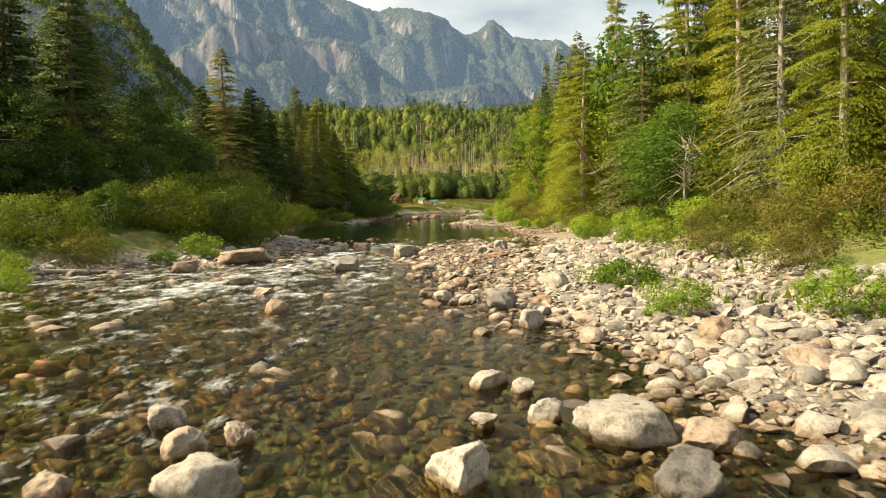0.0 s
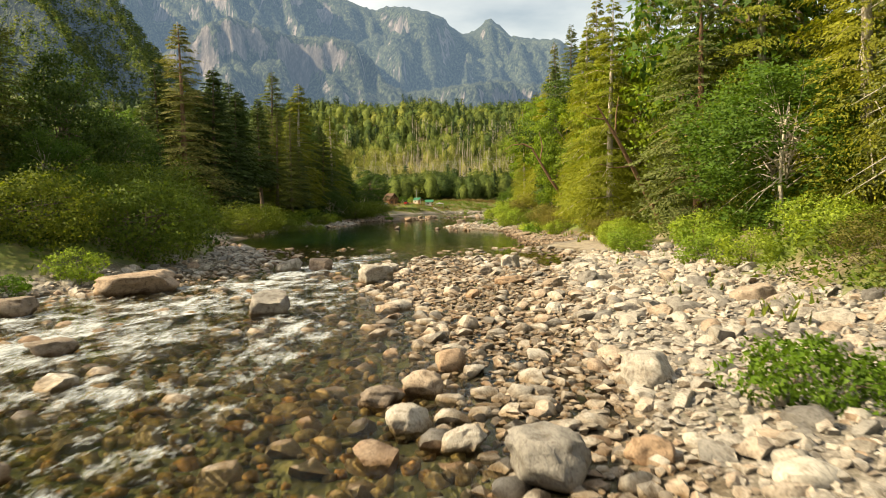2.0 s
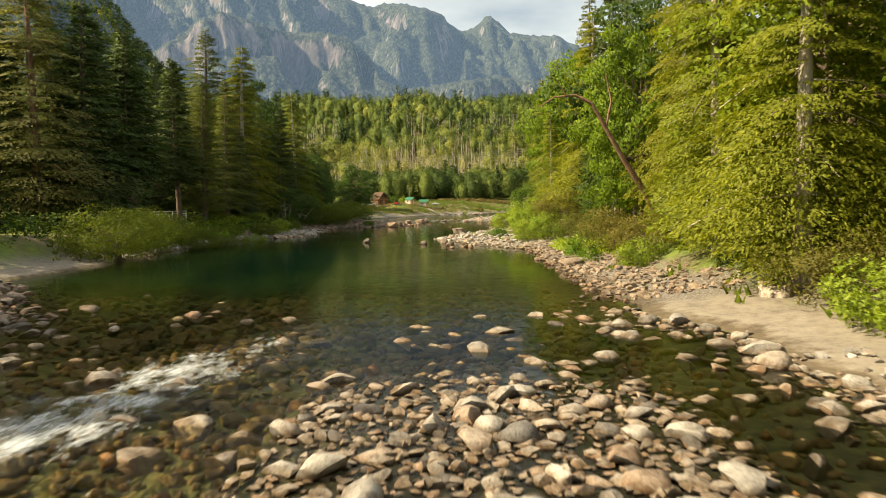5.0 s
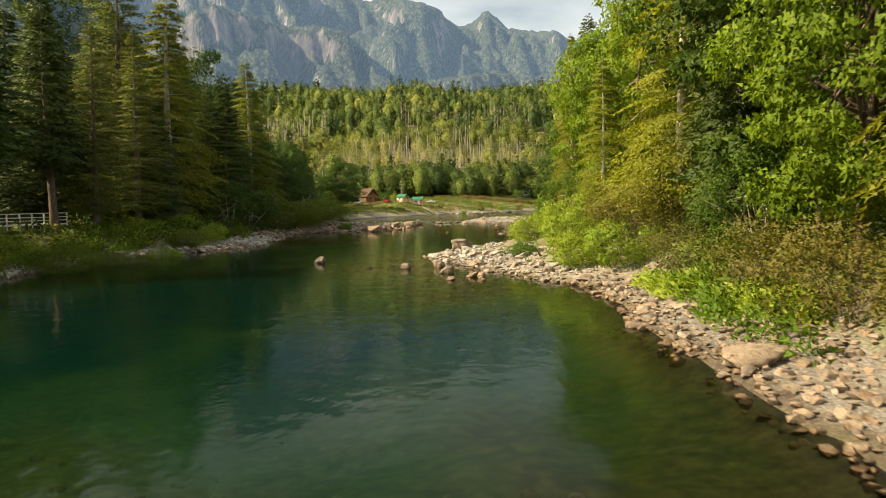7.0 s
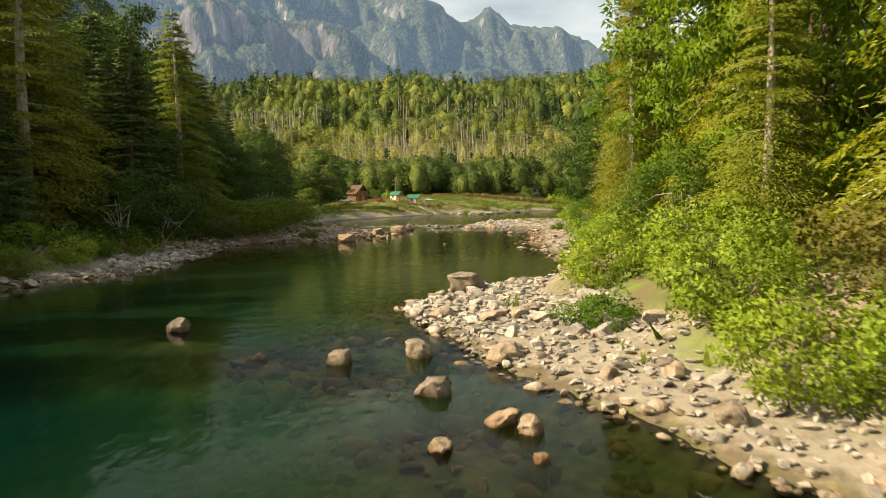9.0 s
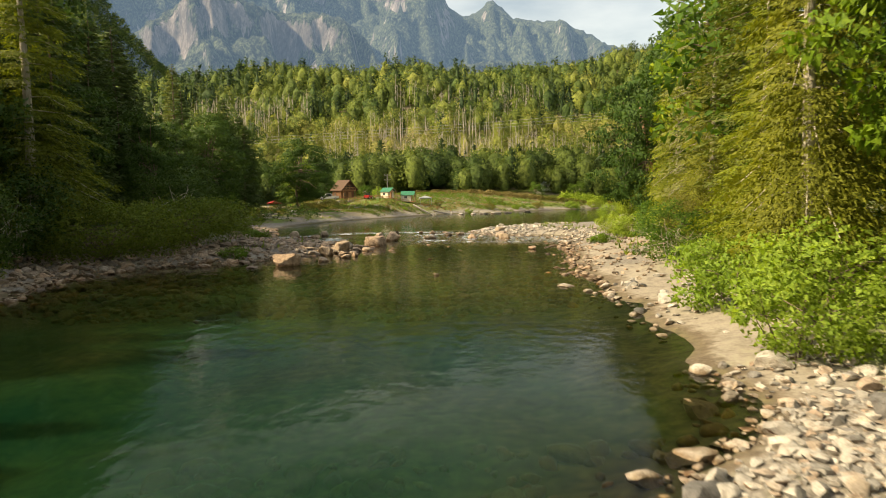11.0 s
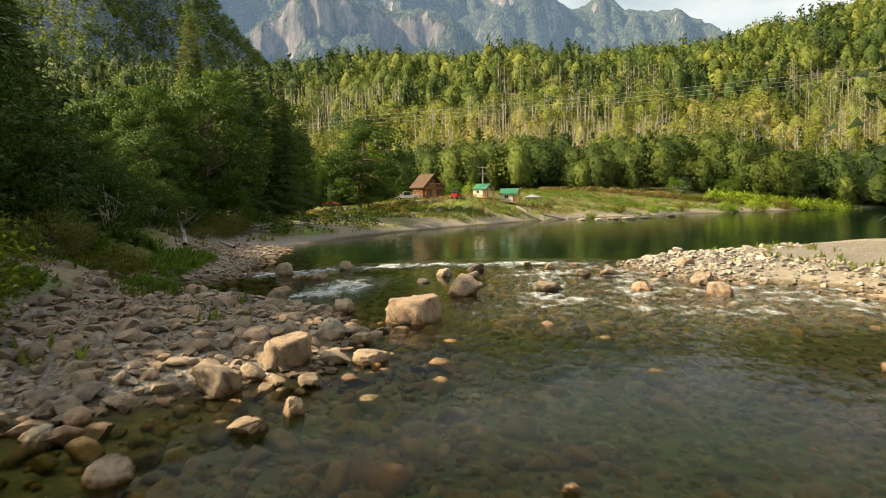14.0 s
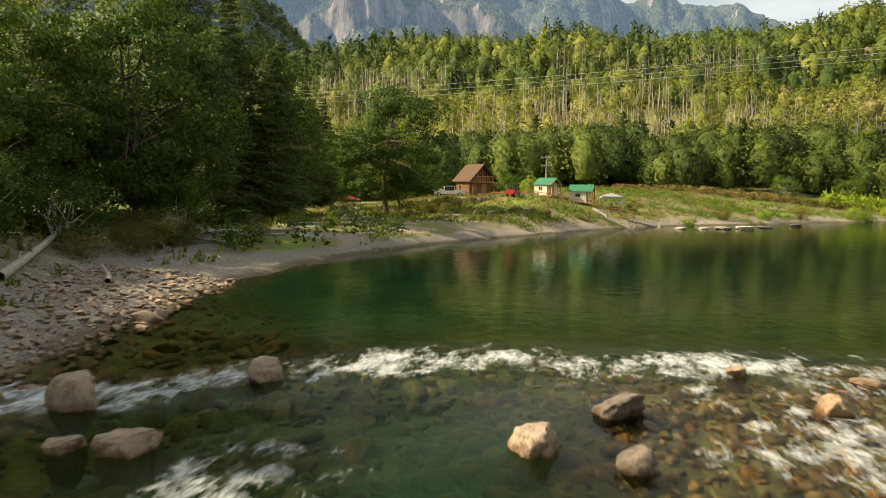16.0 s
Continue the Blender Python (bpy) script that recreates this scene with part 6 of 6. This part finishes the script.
part("balcony", blocks((2.3, 3.4, -1.95, 1.95, 2.2, 2.34)), TIMBER, cabin)
part("balcony_rail", blocks((3.3, 3.38, -1.9, 1.9, 3.1, 3.2)), TIMBER, cabin)
for k in range(12):
    part("baluster", blocks((3.32, 3.36, -1.75 + k * 0.31, -1.70 + k * 0.31, 2.34, 3.1)), TIMBER, cabin)
for y0 in (-1.3, -0.35, 0.6):
    window(cabin, y0, y0 + 0.7, 2.75, 3.7, 2.3, TIMBER, "+x")
window(cabin, -1.4, -0.7, 0.9, 1.8, 2.3, TIMBER, "+x")
part("door", blocks((2.3, 2.36, 0.2, 1.1, 0.05, 2.0)), TIMBER, cabin, "brown plank door")
window(cabin, -1.2, -0.3, 1.0, 1.8, -2.04, TIMBER)

# white house among the far trees
house = at_ground("white_house", 43, 408, -20, "white house half hidden by trees", "house")
part("walls", gable_walls(6.5, 5.0, 2.6, 4.4, 0.15), WHITE, house)
for sy in (-1, 1):
    part("roof", sloped([(-3.6, 0, 4.6), (3.6, 0, 4.6), (3.6, sy * 2.9, 2.4), (-3.6, sy * 2.9, 2.4)], 0.15), METAL, house)
for x0 in (-2.2, 0.9):
    window(house, x0, x0 + 1.1, 1.0, 2.0, -2.5, WHITE)

# houses in the shade of the near firs
aframe = at_ground("a_frame_house", -40, 158, -70, "white-gabled house with a steep roof among firs", "house")
part("walls", gable_walls(6.0, 4.6, 2.2, 5.6), WHITE, aframe)
for sy in (-1, 1):
    part("roof", sloped([(-3.3, 0, 5.85), (3.7, 0, 5.85), (3.7, sy * 3.2, 1.2), (-3.3, sy * 3.2, 1.2)], 0.18), SHINGLE, aframe)
for y0 in (-1.5, -0.4, 0.7):
    window(aframe, y0, y0 + 0.8, 1.0, 2.1, 3.0, WHITE, "+x")
window(aframe, -0.6, 0.6, 3.0, 4.2, 3.0, WHITE, "+x")
redcabin = at_ground("red_cabin", -42, 149, -75, "red-brown wooden cabin among firs", "house")
part("walls", gable_walls(5.0, 4.4, 2.4, 3.8), LOGS, redcabin)
for sy in (-1, 1):
    part("roof", sloped([(-2.9, 0, 4.0), (2.9, 0, 4.0), (2.9, sy * 2.7, 2.2), (-2.9, sy * 2.7, 2.2)], 0.14), SHINGLE, redcabin)
for y0 in (-1.4, 0.4):
    window(redcabin, y0, y0 + 1.0, 1.0, 1.9, 2.5, WHITE, "+x")


def deck(x, y, turn, length, mat, label):
    d = at_ground("deck", x, y, turn, label, "deck")
    part("platform", blocks((-length / 2, length / 2, -1.2, 1.2, 0.75, 0.88)), mat, d)
    n = int(length / 1.1)
    for k in range(n + 1):
        xk = -length / 2 + 0.06 + k * (length - 0.12) / n
        part("post", blocks((xk - 0.05, xk + 0.05, -1.2, -1.1, -0.3, 1.85)), mat, d)
        part("back_post", blocks((xk - 0.05, xk + 0.05, 1.1, 1.2, -0.3, 0.75)), mat, d)
    for z in (1.15, 1.45, 1.80):
        part("rail", blocks((-length / 2, length / 2, -1.24, -1.19, z, z + 0.08)), mat, d)
    return d


deck(-34.5, 162.5, 62, 7.0, WHITE, "raised deck with a white railing under firs")
deck(-29.2, 182, 70, 5.0, TIMBER, "raised wooden deck with a brown railing")

# fence, pole and wires
fence = new("rail_fence")
tagged(fence, "low orange timber rail fence beside the sheds", "fence")
for k in range(16):
    fx, fy = -19 + k * 1.75, 343.0 - 0.02 * k + (1.2 if k > 8 else 0)
    fz = ground_at(fx, fy)
    part("post", blocks((fx - 0.06, fx + 0.06, fy - 0.06, fy + 0.06, fz - 0.3, fz + 0.85)), TIMBER, fence)
    if k < 15:
        gxn, gyn = -19 + (k + 1) * 1.75, 343.0 - 0.02 * (k + 1) + (1.2 if k + 1 > 8 else 0)
        gzn = ground_at(gxn, gyn)
        for hgt in (0.35, 0.72):
            part("rail", sloped([(fx, fy - 0.09, fz + hgt), (gxn, gyn - 0.09, gzn + hgt), (gxn, gyn - 0.04, gzn + hgt), (fx, fy - 0.04, fz + hgt)], 0.1), TIMBER, fence)


def pole(x, y, top, arms, label):
    p = new("utility_pole")
    z = ground_at(x, y)
    part("mast", mesh_of("mast", *tube([(x, y, z - 0.5), (x, y, (z + top) / 2), (x, y, top)], [0.15, 0.13, 0.1], 8), GREY_WOOD, True), None, p)
    for k in range(arms):
        part("cross_arm", blocks((x - 0.9, x + 0.9, y - 0.17, y - 0.06, top - 0.35 - 1.3 * k, top - 0.22 - 1.3 * k)), GREY_WOOD, p)
        for dx in (-0.8, 0.0, 0.8):
            part("insulator", blocks((x + dx - 0.05, x + dx + 0.05, y - 0.16, y - 0.07, top - 0.22 - 1.3 * k, top - 0.05 - 1.3 * k)), METAL, p)
    return tagged(p, label, "pole")


pole(-9.6, 351.5, 10.6, 2, "grey wooden utility pole with two cross arms")
pole(-66, 344, 19.5, 1, "tall grey power-line pole in the trees")
pole(112, 330, 30, 1, "tall grey power-line pole on the valley side")
for k, dz in enumerate((0.0, -0.75, -1.5)):
    s = np.linspace(0, 1, 22)
    p = np.stack([-66 + 178 * s, 343.8 - 14 * s, 19.3 + dz + 10.5 * s - 5.2 * s * (1 - s) * 1.2], 1)
    tagged(new("power_line", mesh_of("power_line", *tube(p, np.full(22, 0.022), 4), METAL)), "thin grey power line across the valley", "cable", "power lines")


# ---- vehicles and shelters by the sheds ----
def wheel(parent, x, y, r, w):
    v, f = tube([(x, y - w / 2, r), (x, y - w / 2 + 0.02, r), (x, y + w / 2 - 0.02, r), (x, y + w / 2, r)], [r * 0.6, r, r, r * 0.6], 14)
    wh = part("wheel", mesh_of("wheel", v, f, BLACK, 40), None, parent)
    v, f = tube([(x, y - w / 2 - 0.01, r), (x, y + w / 2 + 0.01, r)], [r * 0.55, r * 0.55], 12)
    cap = [list(range(12))[::-1], list(range(12, 24))]
    me = bpy.data.meshes.new("rim")
    me.from_pydata([tuple(q) for q in v], [], [tuple(q) for q in f] + [tuple(q) for q in cap])
    me.materials.append(METAL)
    part("rim", me, None, wh)


truck = at_ground("pickup_truck", -25.0, 349, 12, "white pickup truck parked beside the cabin", "truck")
part("body", blocks((-2.6, 2.6, -0.92, 0.92, 0.5, 1.05), (0.9, 2.55, -0.9, 0.9, 1.05, 1.2)), WHITE, truck)
part("cab", sloped([(-0.55, -0.8, 1.82), (0.6, -0.8, 1.82), (0.6, 0.8, 1.82), (-0.55, 0.8, 1.82)], 0.1), WHITE, truck)
part("cab_pillars", blocks((-0.9, -0.78, -0.88, 0.88, 1.05, 1.75), (0.72, 0.82, -0.88, 0.88, 1.05, 1.75)), WHITE, truck)
part("windscreen", blocks((-0.78, 0.72, -0.86, 0.86, 1.06, 1.72)), PANE, truck, "dark cab windows")
part("bed_side", blocks((-2.6, -0.9, -0.92, -0.84, 1.05, 1.3), (-2.6, -0.9, 0.84, 0.92, 1.05, 1.3), (-2.6, -2.52, -0.84, 0.84, 1.05, 1.3)), WHITE, truck)
for wx_, wy_ in ((-1.7, -0.85), (-1.7, 0.85), (1.7, -0.85), (1.7, 0.85)):
    wheel(truck, wx_, wy_, 0.38, 0.26)
utv = at_ground("utility_vehicle", -13.6, 340, 70, "small red utility vehicle parked by the fence", "vehicle")
part("body", blocks((-1.2, 1.2, -0.62, 0.62, 0.4, 0.8), (-1.2, -0.4, -0.6, 0.6, 0.8, 1.02)), RED, utv)
part("roof", blocks((-0.6, 0.6, -0.6, 0.6, 1.75, 1.82)), BLACK, utv)
for px, py in ((-0.55, -0.55), (-0.55, 0.55), (0.55, -0.55), (0.55, 0.55)):
    part("roll_bar", blocks((px - 0.03, px + 0.03, py - 0.03, py + 0.03, 0.8, 1.75)), BLACK, utv)
part("seat", blocks((-0.3, 0.15, -0.5, 0.5, 0.8, 0.95), (-0.38, -0.28, -0.5, 0.5, 0.95, 1.4)), BLACK, utv)
for wx_, wy_ in ((-0.8, -0.6), (-0.8, 0.6), (0.8, -0.6), (0.8, 0.6)):
    wheel(utv, wx_, wy_, 0.32, 0.24)


def canopy(x, y, turn, mat, label):
    c = at_ground("canopy", x, y, turn, label, "canopy")
    bm = bmesh.new()
    top = bm.verts.new((0, 0, 2.5))
    rim = [bm.verts.new(p) for p in ((-1.5, -1.5, 1.95), (1.5, -1.5, 1.95), (1.5, 1.5, 1.95), (-1.5, 1.5, 1.95))]
    low = [bm.verts.new((p.co.x, p.co.y, 1.72)) for p in rim]
    for i in range(4):
        j = (i + 1) % 4
        bm.faces.new((rim[i], rim[j], top)), bm.faces.new((low[i], low[j], rim[j], rim[i]))
    part("cover", bm, mat, c)
    for px in (-1.45, 1.45):
        for py in (-1.45, 1.45):
            part("leg", blocks((px - 0.03, px + 0.03, py - 0.03, py + 0.03, 0, 1.9)), METAL, c)
    return c


canopy(0.6, 347, 10, GREY, "grey canvas canopy on four legs")
canopy(-34.5, 327, 20, RED, "red canvas canopy under the trees")


# ---- driftwood, dead trunks ----
def trunk_log(x0, y0, x1, y1, r, label, lift=0.0, name="driftwood_log", seed=0):
    g = np.random.RandomState(seed)
    s = np.linspace(0, 1, 7)
    x, y = x0 + (x1 - x0) * s + 0.15 * np.sin(s * 4 + seed), y0 + (y1 - y0) * s
    z = np.array([ground_at(a, b) for a, b in zip(x, y)])
    z = np.linspace(z[0], z[-1], 7) + r * 0.7 + lift * s + np.maximum(z - np.linspace(z[0], z[-1], 7), 0).max()
    pieces = [tube(np.stack([x, y, z], 1), r * (1 - 0.55 * s) * (1 + 0.08 * np.sin(s * 17 + seed)), 9)]
    for k in range(3):
        i = g.randint(1, 6)
        d = g.normal(size=3) * [1, 1, 0.5] + [0, 0, 0.6]
        p = np.array([x[i], y[i], z[i]])
        pieces.append(tube([p, p + d * r * 2, p + d * r * 4], [r * 0.35, r * 0.25, r * 0.06], 5))
    v, f = joined(pieces)
    return tagged(new(name, mesh_of(name, v, f, DRIFT, True)), label, "driftwood", "driftwood on the banks")


LOG_L = "bleached driftwood log on the gravel bank"
for k, row in enumerate(((-27, 259, -35.5, 274, 0.24), (-31, 277, -34.5, 283, 0.2), (-28, 281, -33, 284, 0.16), (-30, 285, -25.5, 288, 0.14), (-33, 287, -28, 292, 0.18), (-27, 292, -31, 296, 0.15),
                          (-25, 300, -30, 299, 0.2), (-28, 305, -23, 308, 0.15), (-20, 316, -14, 319, 0.2), (-15, 322, -12.5, 326, 0.25), (-2, 336, 4, 334, 0.3), (3, 338, 8, 341, 0.22), (22, 352, 30, 356, 0.3),
                          (-24, 262, -27, 266, 0.14), (-25.5, 55, -20, 58, 0.16), (-21.5, 60, -18.5, 63, 0.12))):
    trunk_log(*row, LOG_L, seed=k)
dead = new("dead_trunk", mesh_of("dead_trunk", *joined([tube([(21.6, 90, 1.0), (19.4, 88.5, 4.5), (17.6, 87, 7.2), (16.0, 86, 9.6), (14.3, 85, 12.0)], [0.24, 0.22, 0.18, 0.13, 0.05], 9),
                                                        tube([(16.0, 86, 9.6), (15.9, 85.4, 11.2), (16.1, 85.2, 12.8)], [0.09, 0.06, 0.02], 5), tube([(17.6, 87, 7.2), (16.0, 85.6, 7.0), (14.4, 85.0, 7.3)], [0.09, 0.05, 0.02], 5),
                                                        tube([(15.0, 85.4, 10.9), (13.8, 85.0, 11.0), (13.0, 84.9, 11.5)], [0.06, 0.04, 0.02], 5)]), RED_BARK, True))
tagged(dead, "leaning dead trunk with broken limbs", "dead tree")
limb = new("dead_trunk", mesh_of("dead_trunk", *joined([tube([(18.6, 114, 1.0), (15.8, 111.6, 4.9), (14.3, 111.0, 7.0), (13.1, 110.8, 9.0), (12.2, 110.6, 10.5)], [0.24, 0.21, 0.17, 0.13, 0.11], 9),
                                                        tube([(12.2, 110.6, 10.5), (11.2, 110.5, 11.0), (9.9, 110.4, 10.9), (8.8, 110.2, 10.2)], [0.12, 0.09, 0.06, 0.02], 6), tube([(13.1, 110.8, 9.0), (13.4, 110.5, 10.6), (13.0, 110.4, 12.4)], [0.1, 0.07, 0.02], 5),
                                                        tube([(10.6, 110.4, 11.0), (10.0, 110.2, 11.9), (9.2, 110.1, 12.3)], [0.05, 0.03, 0.01], 5)]), RED_BARK, True))
tagged(limb, "leaning reddish dead trunk with a long bare limb", "dead tree")
stem = new("leaning_trunk", mesh_of("leaning_trunk", *joined([tube([(31.2, 240.5, 1.0), (30.0, 238.6, 5.0), (28.9, 237.0, 7.6), (28.2, 236.4, 9.6), (27.4, 236.0, 12.0), (27.0, 236.6, 14.5)], [0.6, 0.5, 0.44, 0.38, 0.28, 0.1], 10),
                                                            tube([(28.2, 236.4, 9.6), (29.4, 236.2, 11.6), (30.0, 236.4, 13.4)], [0.24, 0.17, 0.06], 6)]), RED_BARK, True))
tagged(stem, "leaning reddish maple trunk showing through the leaves", "tree trunk")
boat = at_ground("overturned_boat", -26.5, 311, 40, "small white boat lying upside down on the gravel", "boat")
bm = bmesh.new()
bmesh.ops.create_uvsphere(bm, u_segments=16, v_segments=8, radius=1.0)
for v in bm.verts:
    v.co = (v.co.x * 1.1 * (1 - 0.1 * v.co.y ** 2), v.co.y * 0.42, max(v.co.z, -0.05) * 0.32 + 0.02)
part("hull", bm, WHITE, boat)
